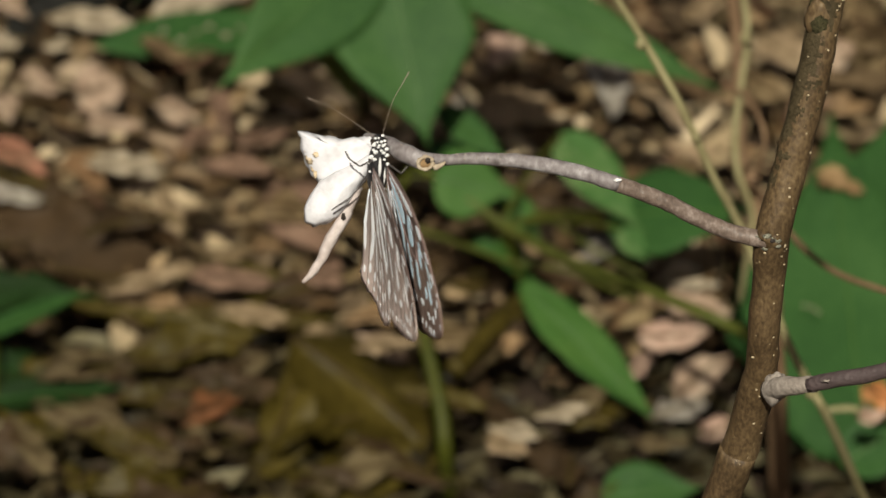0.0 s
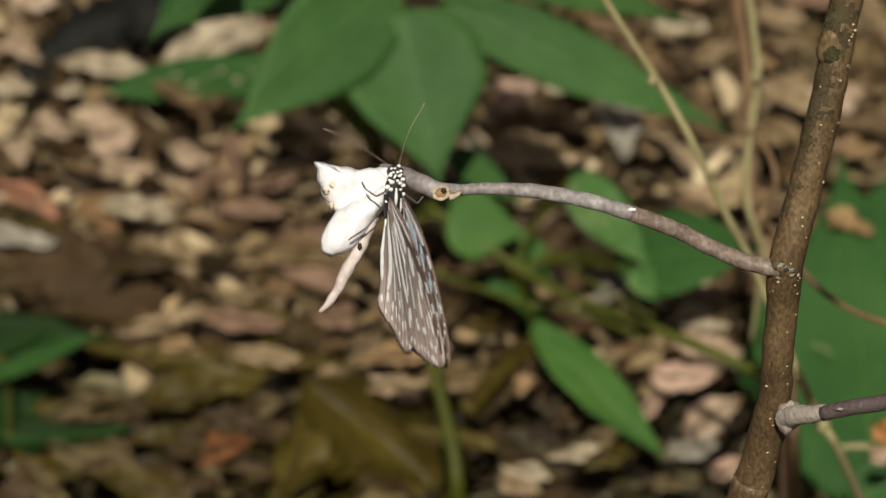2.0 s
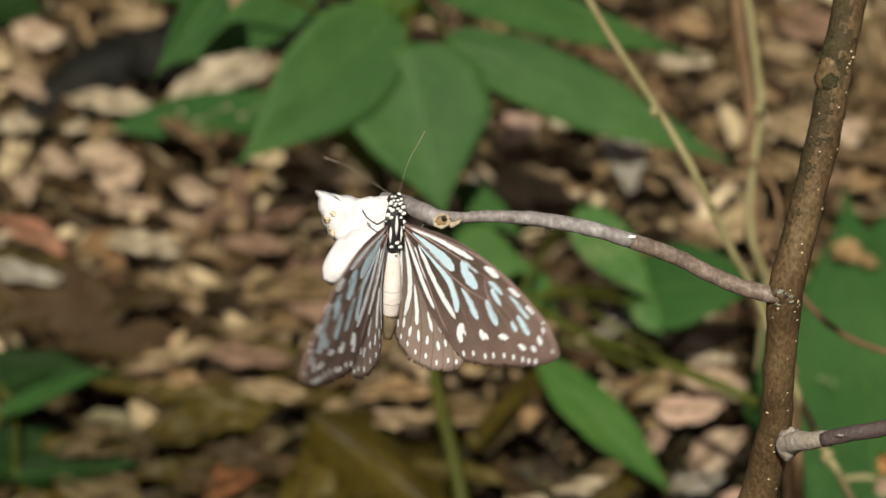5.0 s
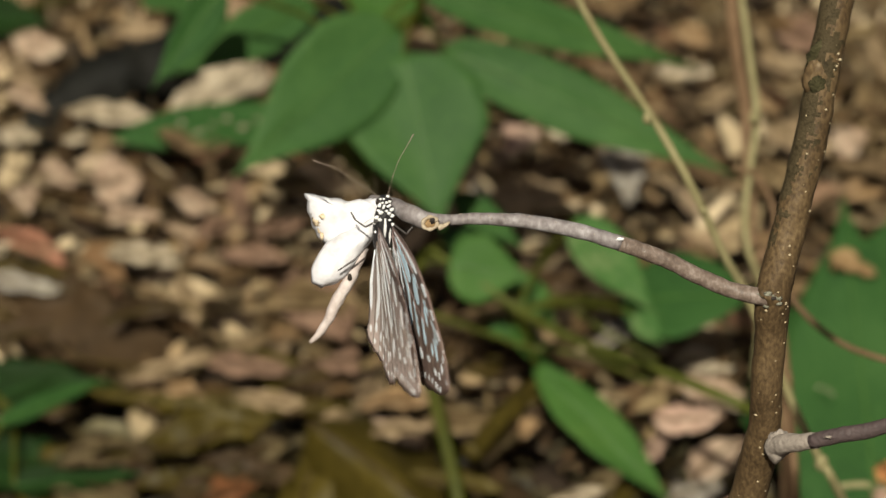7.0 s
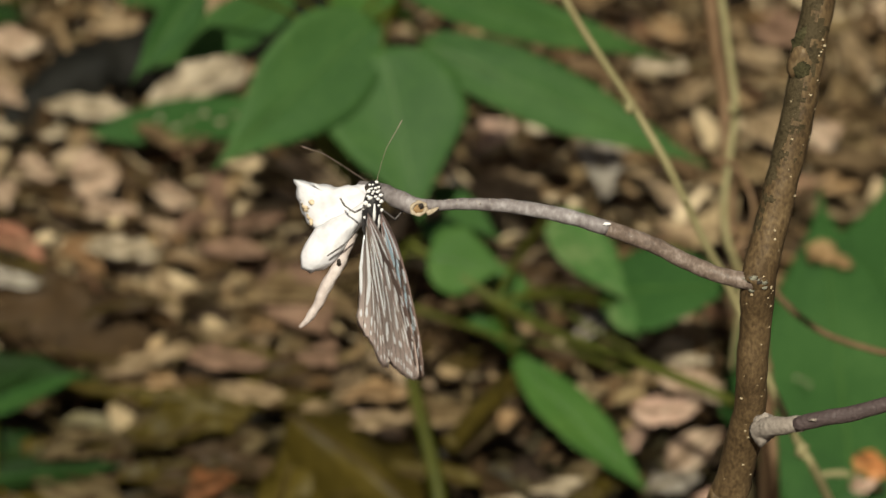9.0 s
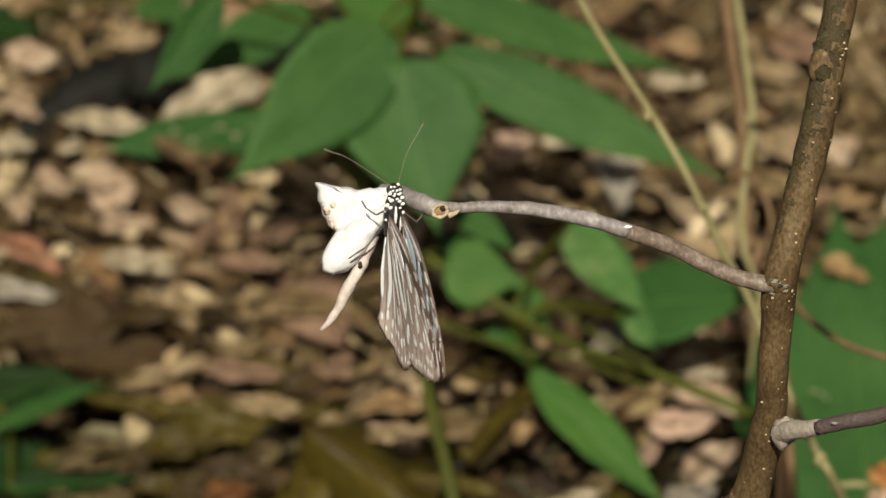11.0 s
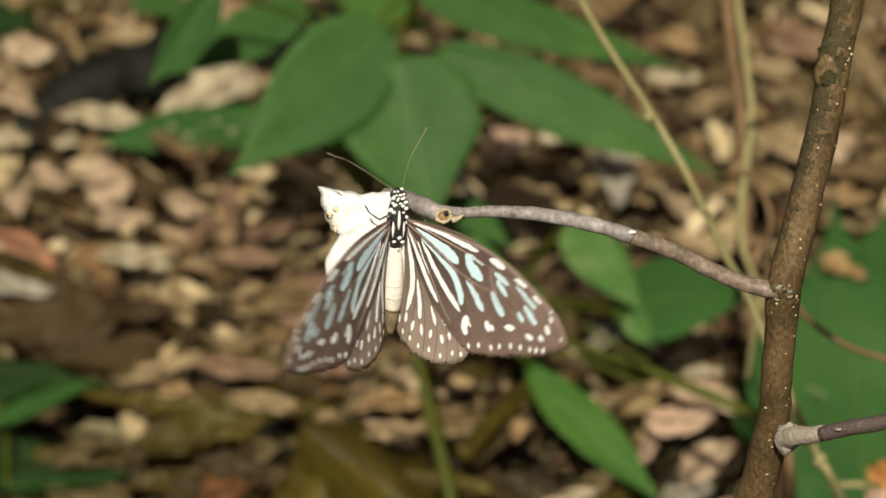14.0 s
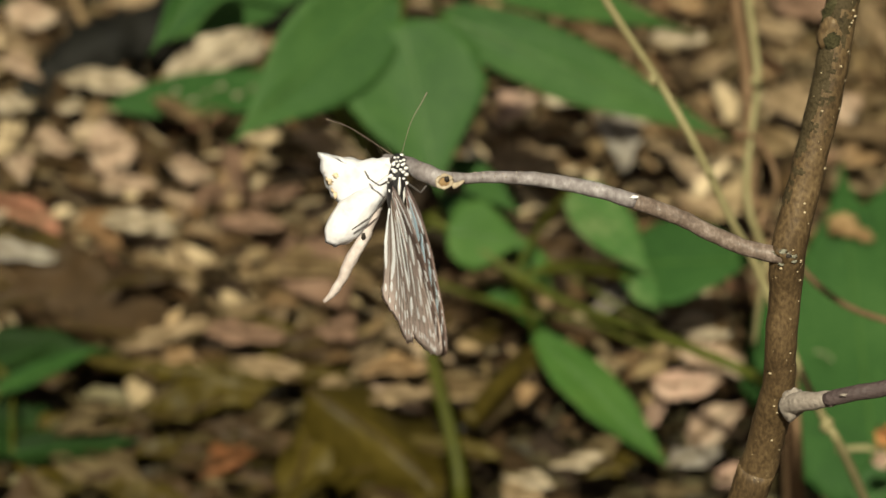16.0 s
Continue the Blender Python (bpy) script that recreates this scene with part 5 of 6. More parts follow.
# ---------------------------------------------------------------- withered flower
def solid_petal(outline, depth, mat, name, parent, centre, label="", puff=0.6):
    """A thick curled petal: a rounded pad over an outline in the plane across the sight, bulging to both sides."""
    o = Vector(centre)
    loop = [Vector(p) - o for p in spline(list(outline) + [outline[0]], 5)][:-1]
    mid = sum(loop, Vector()) / len(loop)
    back = Vector((0.0, 0.866, -0.5))
    bm = bmesh.new()
    rings = []
    for k, s in ((-1.0, 0.25), (-0.86, 0.62), (-0.5, 0.9), (0.0, 1.0), (0.5, 0.9), (0.86, 0.62), (1.0, 0.25)):
        ring = []
        for p in loop:
            q = mid + (p - mid) * s
            q = q + back * depth * k * (0.75 + puff * noise.noise(q * 160))
            ring.append(bm.verts.new(q + Vector((1, 1, 1)) * (0.00035 * noise.noise(q * 420) + 0.0003 * noise.noise(q * 1100))))
        rings.append(ring)
    n = len(loop)
    for a, b in zip(rings, rings[1:]):
        for i in range(n):
            bm.faces.new((a[i], a[(i + 1) % n], b[(i + 1) % n], b[i]))
    bm.faces.new(list(reversed(rings[0])))
    bm.faces.new(rings[-1])
    bmesh.ops.recalc_face_normals(bm, faces=bm.faces)
    return part(name, bm, mat, parent, label)


def build_flower():
    c = (-0.0169, 0.6130, 0.4778)
    root = thing("withered_flower", c, "white withered flower curled at the end of a twig", "flower")
    upper = solid_petal([(-0.0266, 0.6135, 0.4857), (-0.0221, 0.6131, 0.4848), (-0.0165, 0.6126, 0.4841), (-0.0122, 0.6129, 0.4845), (-0.0095, 0.6127, 0.4843), (-0.0082, 0.6118, 0.4826), (-0.0097, 0.6105, 0.4804),
                         (-0.0134, 0.6089, 0.4776), (-0.0171, 0.6077, 0.4755), (-0.0215, 0.6079, 0.4759), (-0.0240, 0.6090, 0.4778), (-0.0256, 0.6111, 0.4815)], 0.0036, M_WHITE, "petal", root, c)
    solid_petal([(-0.0219, 0.6061, 0.4772), (-0.0183, 0.6072, 0.4790), (-0.0136, 0.6082, 0.4809), (-0.0104, 0.6090, 0.4822), (-0.0109, 0.6074, 0.4794), (-0.0134, 0.6053, 0.4758), (-0.0157, 0.6033, 0.4723),
                 (-0.0185, 0.6019, 0.4702), (-0.0214, 0.6012, 0.4690), (-0.0239, 0.6013, 0.4690), (-0.0254, 0.6022, 0.4704), (-0.0245, 0.6040, 0.4735)], 0.0042, M_WHITE, "petal", root, c)
    o = Vector(c)
    part("sepal", tube([Vector(p) - o for p in ((-0.0138, 0.6060, 0.4762), (-0.0160, 0.6030, 0.4715), (-0.0188, 0.6004, 0.4668), (-0.0212, 0.5983, 0.4627), (-0.0233, 0.5966, 0.4598), (-0.0254, 0.5955, 0.4579))],
                       [0.0016, 0.0015, 0.0013, 0.0011, 0.0009, 0.0004], 6, 12, 0.35, freq=420), M_TAIL, root, "thin pointed pinkish white tail")
    for k, (x, y, z, w) in enumerate(((-0.0164, 0.6035, 0.4806, 0.0006), (-0.0176, 0.6031, 0.4796, 0.0004), (-0.0188, 0.6026, 0.4786, 0.0006), (-0.0200, 0.6022, 0.4777, 0.0003), (-0.0150, 0.6040, 0.4815, 0.0003))):
        part("bruise", patch(upper, Vector((x, y, z)) - o, (w, w * 0.5), k * 2.3), M_BRUISE, upper, "grey crease mark")
    for k, (x, z, w, h) in enumerate(((0.0, 0.0, 0.0008, 0.0013), (0.0008, -0.0020, 0.0006, 0.0010), (0.0014, 0.0005, 0.0006, 0.0005), (-0.0006, 0.0016, 0.0005, 0.0008), (0.0012, -0.0034, 0.0004, 0.0008), (0.0003, -0.0010, 0.0009, 0.0005))):
        part("stain", patch(upper, Vector((-0.0240 + x, 0.6074 + 0.5 * z, 0.4824 + z)) - o, (w, h), 3.0 + k * 1.7), M_STAIN, upper, "rusty brown bruise")
    bm = lump(bmesh.new(), Vector((-0.0166, 0.6009, 0.4713)) - o, (0.0005, 0.0004, 0.0010), 2.0, 0.5, 2.5, level=2)
    part("scar", bm, M_HOLLOW, root, "small dark scar")
    return root


build_flower()


# ---------------------------------------------------------------- butterfly
MM = 0.001
FOLD_SIDE = [1, False]
FORE = [(0.4, 0.4), (1.5, -0.2), (6.0, -0.6), (10.9, -0.6), (15.8, 0.0), (22.0, 1.9), (28.3, 4.7), (34.6, 8.8), (38.5, 12.0), (40.6, 14.9), (41.6, 17.3), (41.4, 18.8), (39.6, 20.4), (36.6, 22.2), (32.9, 23.8),
        (29.3, 25.0), (25.6, 26.2), (21.9, 27.0), (18.5, 27.4), (16.6, 26.9), (11.8, 23.0), (6.7, 16.8), (2.7, 9.0), (0.9, 2.6)]
HIND = [(1.4, 2.0), (0.4, 5.9), (-0.6, 10.0), (-1.2, 16.9), (-1.6, 22.5), (-2.3, 26.5), (-2.0, 28.7), (-0.4, 30.3), (2.2, 31.5), (4.7, 32.4), (7.2, 32.9), (9.9, 32.9), (12.8, 32.0), (15.2, 30.8), (16.8, 29.4), (17.5, 27.1),
        (15.6, 20.3), (9.9, 10.9), (4.3, 3.4)]
# wing marks: points of span, distance tailward and width, in millimetres
COSTAL_STREAK = [[(2.0, 0.5, 0.4), (9.1, 1.0, 0.85), (14.7, 2.0, 1.25), (18.4, 2.7, 0.85)]]
PALE_STREAKS = [[(4.4, 4.2, 0.4), (6.6, 7.6, 1.05), (9.6, 12.2, 1.2), (14.5, 17.9, 1.6)],
                [(3.4, 4.6, 0.25), (4.8, 7.7, 0.4), (6.7, 11.3, 0.25)],
                [(0.9, 2.5, 0.4), (3.9, 8.4, 0.9), (6.5, 13.4, 1.05), (9.1, 17.5, 0.8)]]
CELL_BLUES = [[(2.7, 1.5, 0.3), (7.4, 3.3, 1.6), (11.1, 5.0, 2.5), (13.3, 6.6, 1.9)],
              [(4.3, 3.6, 0.3), (8.7, 6.7, 0.8), (12.8, 10.0, 1.55), (14.7, 14.0, 1.5), (15.1, 16.2, 1.25)],
              [(15.9, 4.2, 1.2), (16.8, 6.3, 2.2), (18.4, 8.0, 2.6), (19.7, 9.1, 1.1)],
              [(16.5, 4.0, 0.7), (18.2, 4.8, 0.55), (20.1, 5.6, 0.2)]]
BAND_BLUES = [[(16.0, 10.5, 0.4), (18.2, 12.9, 1.45), (20.3, 16.1, 1.7)],
              [(22.5, 11.3, 0.65), (23.8, 13.5, 1.65), (25.4, 15.9, 1.55)],
              [(29.3, 14.2, 0.9), (30.4, 15.8, 1.3)],
              [(30.6, 12.2, 0.65), (32.2, 13.9, 1.3), (33.6, 15.5, 1.15)],
              [(23.1, 6.7, 0.95), (24.7, 7.4, 1.35), (26.4, 8.6, 0.55)],
              [(23.7, 8.3, 0.8), (24.7, 9.6, 1.3), (26.4, 11.4, 0.4)],
              [(28.2, 8.0, 0.3), (30.8, 10.0, 1.05), (33.3, 11.9, 0.95)]]
COSTAL_BAND = [(6.0, 0.9, 1.6), (12.0, 1.9, 3.6), (18.0, 3.2, 4.4), (24.0, 5.1, 4.6), (31.0, 8.9, 4.4), (36.4, 13.2, 4.0), (39.6, 17.2, 2.2)]
TIP_SPOTS = [[(21.9, 3.7, 1.2), (23.5, 4.2, 1.6), (25.0, 4.8, 1.1)],
             [(28.0, 6.6, 0.7), (29.3, 6.9, 1.2), (30.8, 7.5, 0.7)],
             [(32.7, 9.2, 0.55), (33.7, 9.8, 0.95), (34.6, 10.4, 0.55)],
             [(37.0, 11.5, 0.5), (37.4, 11.9, 0.4)], [(37.2, 12.9, 0.75), (37.5, 14.1, 0.75)], [(36.3, 15.3, 0.9), (37.0, 16.8, 1.15)],
             [(39.9, 17.1, 0.4), (40.2, 17.9, 0.4)]]
HEM_SPOTS = [[(16.6, 19.2, 1.5), (16.2, 21.0, 1.6), (16.5, 23.1, 1.25)], [(17.0, 19.9, 0.65), (17.8, 21.2, 0.4)], [(21.6, 18.9, 1.15), (22.3, 20.4, 1.65)], [(22.8, 19.3, 1.0), (23.4, 20.3, 0.65)],
             [(26.7, 18.5, 1.65), (28.1, 18.3, 1.65)], [(31.7, 18.9, 1.25), (33.0, 19.4, 1.1)], [(34.9, 18.2, 1.05), (35.7, 19.0, 0.8)]]
FORE_HEM = [(17.5, 25.8), (20.0, 24.9), (23.1, 24.5), (25.2, 23.6), (27.9, 22.7), (30.3, 22.3), (32.7, 22.0), (34.2, 21.8), (36.0, 21.3)]
HIND_STREAKS = [[(0.5, 3.8, 0.4), (2.0, 9.9, 1.25), (2.6, 15.4, 1.35), (1.8, 20.3, 1.1), (1.2, 22.4, 0.6)],
                [(3.9, 13.9, 0.4), (4.7, 18.7, 0.9), (5.0, 22.9, 1.0)], [(7.7, 19.3, 0.5), (9.0, 23.2, 1.15)],
                [(-0.4, 6.0, 0.3), (-0.5, 13.0, 0.9), (-0.7, 20.5, 0.8)], [(2.0, 5.0, 0.3), (4.0, 9.5, 0.6), (6.2, 14.5, 0.5)], [(9.5, 18.5, 0.4), (11.4, 22.6, 1.0)]]
HIND_DOTS = [[(1.3, 23.0, 0.75), (1.0, 25.2, 1.0)], [(3.5, 24.2, 0.6), (3.0, 26.5, 1.0)], [(5.5, 24.4, 0.6), (5.7, 26.8, 0.85)], [(8.0, 25.1, 0.6), (7.9, 26.8, 0.85)], [(10.7, 25.5, 0.75), (11.0, 27.2, 1.0)],
             [(12.6, 24.4, 0.65), (12.9, 25.7, 0.9)], [(-0.9, 24.6, 0.6), (-1.0, 26.2, 0.7)]]
HIND_HEM = [(0.35, 28.0), (2.65, 28.7), (5.0, 29.8), (7.8, 29.9), (10.7, 30.6), (13.7, 29.0), (15.9, 28.6)]


def outline(rows, side):
    return [(side * x, -y) for x, y in (r[:2] for r in spline([*rows, rows[0]], 7)[:-1])]


def fore_like(seed):
    return seed < 1


def wing_membrane(rows, side, scallop, seed, low=-0.06, high=0.06):
    """The membrane as a thin plate with a gently wavy hem and camber."""
    pts = outline(rows, side)
    mid = (side * 8.0, -16.0)
    bm = bmesh.new()
    n = len(pts)
    layers = []
    for z in (low, high):
        rings = []
        for s in (1.0, 0.93, 0.84, 0.74, 0.63, 0.52, 0.41, 0.30, 0.19, 0.09):
            ring = []
            for i, (x, y) in enumerate(pts):
                if s == 1.0 and scallop and -y > 20 + seed:
                    k = 0.20 * math.sin(i * 1.9 + seed) + (0.75 if fore_like(seed) else 1.3) * noise.noise(Vector((i * 0.33, seed, side))) + (0.5 if fore_like(seed) else 0.8) * noise.noise(Vector((i * 0.9, seed + 3, side)))
                    x, y = x + k * side * 0.4, y + k
                px, py = mid[0] + (x - mid[0]) * s, mid[1] + (y - mid[1]) * s
                ring.append(bm.verts.new((px * MM, (z + camber(px, py)) * MM, py * MM)))
            rings.append(ring)
        for a, b in zip(rings, rings[1:]):
            for i in range(n):
                bm.faces.new((a[i], a[(i + 1) % n], b[(i + 1) % n], b[i]))
        bm.faces.new(rings[-1])
        layers.append(rings[0])
    a, b = layers
    for i in range(n):
        bm.faces.new((a[i], b[i], b[(i + 1) % n], a[(i + 1) % n]))
    bmesh.ops.recalc_face_normals(bm, faces=bm.faces)
    return bm


def camber(x, y):
    """How far the wing plate bows, in millimetres; the inner fold flares round the abdomen."""
    r = math.hypot(x, y)
    x = abs(x) if x * FOLD_SIDE[0] > 0 else -abs(x)
    if FOLD_SIDE[1] and x < 4.0:
        return -0.0003 * r * r + 0.13 * min(1.0, -y / 14.0) * (4.0 - x) ** 1.5 * 1.05
    return -0.0003 * r * r + 0.03 * math.sin(math.atan2(-y, abs(x)) * 22) * min(1, r / 12)


def wing_mark(row, side, low, high, slim=1.0):
    """A pale mark with uneven edge along a bent line, jointed so that it lies on the bowed wing, between two heights over its middle."""
    line = spline(row, 6 if len(row) < 3 else 7)
    n = len(line) - 1
    bm = bmesh.new()
    rows = []
    for i, (x, y, w) in enumerate(line):
        u = i / n
        a, b = line[max(i - 1, 0)], line[min(i + 1, n)]
        d = Vector((b[0] - a[0], b[1] - a[1])).normalized()
        nrm = Vector((-d.y, d.x))
        reach = 0.35 * w * (2 * u - 1) ** 3
        end = math.sqrt(max(0.0, 1 - abs(2 * u - 1) ** (2.4 if len(row) < 3 else 7))) * 0.85 + 0.15
        half = w * 0.5 * end * slim
        c = Vector((x, y)) + d * reach
        row4 = []
        for q, lift in ((-1, low), (1, low), (1, high), (-1, high)):
            p = c + nrm * q * half * (1 + 0.35 * noise.noise(Vector((c.x * 0.9, c.y * 0.9, q * 3.0))))
            row4.append(bm.verts.new((side * p.x * MM, (camber(side * p.x, -p.y) + lift) * MM, -p.y * MM)))
        rows.append(row4)
    for a, b in zip(rows, rows[1:]):
        for k in range(4):
            bm.faces.new((a[k], a[(k + 1) % 4], b[(k + 1) % 4], b[k]))
    bm.faces.new(rows[0])
    bm.faces.new(list(reversed(rows[-1])))
    bmesh.ops.recalc_face_normals(bm, faces=bm.faces)
    return bm


def vein(row, side, thick):
    pts = [(side * x * MM, camber(side * x, -y) * MM, -y * MM) for x, y in spline(row, 5)]
    n = len(pts) - 1
    return tube(pts, [thick * (1 - 0.45 * k / n) * MM for k in range(n + 1)], 1, 5)


# veins of the wings: pale ones that frame the cells, dark ones that run out to the hem
FORE_CELL = [[(0.8, 0.3), (12.0, 2.9), (20.0, 5.2), (28.0, 8.8)], [(0.8, 1.2), (7.5, 4.8), (13.6, 8.6), (18.5, 10.6), (24.0, 11.4)], [(0.6, 0.1), (14.0, 0.9), (24.0, 3.2), (34.0, 9.2)],
             [(16.6, 9.8), (20.5, 15.0)], [(23.6, 11.2), (22.2, 9.2), (21.8, 6.4)], [(0.6, 2.0), (4.6, 7.2), (10.2, 18.0), (13.0, 22.0)]]
FORE_RAYS = [[(13.2, 8.6), (16.5, 15.5), (19.2, 20.5), (20.6, 27.0)], [(17.0, 10.0), (21.8, 17.5), (24.4, 26.4)], [(22.5, 11.3), (26.4, 17.0), (29.0, 25.0)], [(24.0, 11.4), (29.6, 16.9), (32.4, 23.9)],
             [(26.0, 11.2), (33.8, 16.8), (36.2, 22.4)], [(27.0, 9.2), (35.0, 14.4), (38.6, 21.0)], [(28.0, 8.8), (36.4, 12.6), (40.6, 18.0)], [(20.0, 5.2), (31.0, 9.0), (37.6, 13.0)]]
HIND_RAYS = [[(0.6, 3.5), (1.2, 14.0), (0.3, 24.0), (-0.6, 30.2)], [(1.0, 4.0), (3.3, 12.0), (3.4, 22.0), (1.6, 31.2)], [(1.2, 4.2), (4.6, 14.0), (6.4, 24.0), (6.2, 32.5)],
             [(1.4, 4.2), (6.0, 14.0), (9.4, 24.0), (9.2, 32.8)], [(1.6, 4.2), (8.2, 15.0), (11.8, 23.0), (12.4, 32.0)], [(2.0, 4.2), (9.6, 14.5), (14.2, 24.0), (15.4, 30.6)], [(6.0, 14.0), (8.2, 15.0)]]


WINGS = []


def build_wing(root, kind, side):
    fore = kind == "forewing"
    rows = FORE if fore else HIND
    FOLD_SIDE[:] = [side, not fore]
    ob = part(kind, wing_membrane(rows, side, True, 0.0 if fore else 4.0), M_WING if fore else M_HINDWING, root)
    part("underside", wing_membrane(rows, side, True, 0.0 if fore else 4.0, 0.064, 0.085), M_UNDERFORE if fore else M_UNDER, ob, "paler brown wing underside")
    ob.location = (side * 1.5 * MM, -0.8 * MM + (0 if fore else 0.35 * MM), 0)
    if fore:
        for r in CELL_BLUES + BAND_BLUES:
            part("pale_mark", wing_mark(r, side, -0.13, 0.0), M_BLUE, ob, smooth=False)
            part("pale_mark", wing_mark(r, side, 0.0, 0.13, 0.85), M_PEARL, ob, smooth=False)
        hem = [[(x - 0.12, y - 0.5, 0.6), (x + 0.12, y + 0.5, 0.65)] for x, y in FORE_HEM]
        for r in COSTAL_STREAK + PALE_STREAKS + TIP_SPOTS + HEM_SPOTS + hem:
            part("pale_mark", wing_mark(r, side, -0.13, 0.0), M_CREAM, ob, smooth=False)
            part("pale_mark", wing_mark(r, side, 0.0, 0.13), M_PEARL, ob, smooth=False)
        part("costal_band", wing_mark(COSTAL_BAND, side, 0.04, 0.105), M_WING, ob, "dark brown band along the front edge", smooth=False)
        for row in FORE_CELL:
            part("vein", vein(row, side, 0.21), M_TANVEIN, ob, "tan wing vein")
    else:
        hem = [[(x, y - 0.45, 0.7), (x, y + 0.45, 0.65)] for x, y in HIND_HEM]
        for r in HIND_STREAKS + HIND_DOTS + hem:
            part("pale_mark", wing_mark(r, side, -0.13, 0.0), M_CREAM, ob, smooth=False)
            part("pale_mark", wing_mark(r, side, 0.0, 0.13), M_PEARL, ob, smooth=False)
    for row in FORE_RAYS if fore else HIND_RAYS:
        part("vein", vein(row, side, 0.19), M_VEIN, ob)
    WINGS.append((ob, side, fore))


def build_butterfly():
    at = Vector((-0.0088, 0.5986, 0.4860))
    root = thing("butterfly", at, "dark brown butterfly with pale blue streaks and white-spotted black body", "butterfly")
    root.matrix_world = Matrix.Translation(at) @ pose(0, 0, 0, -3.2, 3.5, 14)
    # thorax, head, abdomen along the vertical body
    bm = tube([(0, 1.2 * MM, 3.9 * MM), (0, 0.8 * MM, 1.8 * MM), (0, 0.8 * MM, -1.2 * MM), (0, 0.8 * MM, -4.7 * MM), (0, 1.0 * MM, -7.9 * MM)],
              [1.2 * MM, 1.9 * MM, 2.2 * MM, 2.1 * MM, 1.1 * MM], 4, 16, 0.05, freq=900)
    thorax = part("thorax", bm, M_BLACK, root, "black thorax with white dots")
    head = part("head", lump(bmesh.new(), (0, 1.0 * MM, 4.75 * MM), (1.6 * MM, 1.5 * MM, 1.75 * MM), 1.0, 0.06, level=3), M_BLACK, root, "black head with white dots")
    for s in (-1, 1):
        part("eye", lump(bmesh.new(), (s * 1.25 * MM, 0.7 * MM, 5.1 * MM), (0.6 * MM, 0.75 * MM, 0.75 * MM), 1.0, 0.0, level=2), M_HOLLOW, head)
    bm = tube([(0, 1.2 * MM, -6.7 * MM), (0, 1.0 * MM, -10.2 * MM), (0, 1.0 * MM, -15.7 * MM), (0, 1.3 * MM, -20.7 * MM), (0, 1.6 * MM, -23.2 * MM)],
              [1.2 * MM, 1.8 * MM, 2.2 * MM, 2.05 * MM, 1.7 * MM], 5, 16, 0.05, freq=500)
    abdomen = part("abdomen", bm, M_ABDOMEN, root, "cream coloured abdomen")
    part("abdomen_tip", tube([(0, 1.5 * MM, -22.7 * MM), (0, 1.8 * MM, -25.2 * MM), (0, 2.4 * MM, -29.6 * MM)], [1.8 * MM, 1.65 * MM, 0.8 * MM], 5, 14, 0.08, freq=900), M_ABTIP, abdomen,
         "grey brown banded abdomen tip")
    for k in range(5):
        z = -10.7 - 3.0 * k
        girth = float(np.interp(-z, (10.2, 15.7, 20.7, 23.2), (1.8, 2.2, 2.05, 1.75)))
        ring = [(math.cos(a) * girth * MM, 1.1 * MM + math.sin(a) * girth * MM, z * MM) for a in [2 * math.pi * i / 12 for i in range(13)]]
        part("segment_ring", tube(ring, [0.12 * MM] * 13, 2, 5), M_TAIL if k < 4 else M_ABTIP, abdomen)
    # white dots on head and thorax
    dots = [(-0.9, 7.7, 0.42), (0.9, 7.7, 0.42), (0.0, 7.5, 0.40), (-0.5, 6.7, 0.36), (0.6, 6.7, 0.36), (-1.5, 6.3, 0.40), (1.5, 6.3, 0.40), (-1.5, 5.4, 0.5), (1.5, 5.4, 0.5), (0, 5.7, 0.42), (-0.75, 4.6, 0.5), (0.75, 4.6, 0.5),
            (-2.0, 3.9, 0.5), (2.0, 3.9, 0.5), (-1.1, 3.2, 0.62), (1.1, 3.2, 0.62), (0.0, 3.6, 0.35), (-2.2, 2.1, 0.6), (2.2, 2.1, 0.6), (-1.3, 1.5, 0.5), (1.3, 1.5, 0.5), (-2.2, 0.2, 0.5), (2.2, 0.2, 0.5),
            (-1.6, -3.0, 0.5), (1.6, -3.0, 0.5), (0.1, -4.2, 0.6), (-1.3, -5.6, 0.6), (1.2, -5.8, 0.55), (0.0, -6.9, 0.4), (-2.3, -1.3, 0.55), (2.3, -1.4, 0.55)]
    for x, z, r in dots:
        x, z, r = x + 0.25 * math.sin(z * 7.3 + x), z + 0.22 * math.sin(x * 5.1 + z * 2), r * (0.85 + 0.2 * math.sin(x * 9 + z * 4))
        on_head = z > 5
        x, r = x * 0.84, r * 1.05
        if on_head:
            z = 3.9 + (z - 4.3) * 0.66
            x *= 0.9
            y = 1.0 - 1.5 * math.sqrt(max(0.03, 1 - (x / 1.6) ** 2 - ((z - 4.75) / 1.75) ** 2))
        else:
            y = 0.9 - math.sqrt(max(0.1, (1.85 if z > 3.8 else 2.15) ** 2 - x * x))
        bm = lump(bmesh.new(), (x * MM, y * MM, z * MM), (r * MM, 0.22 * MM, r * 0.8 * MM), z, 0.15, level=2)
        part("white_dot", bm, M_DOT, head if on_head else thorax)
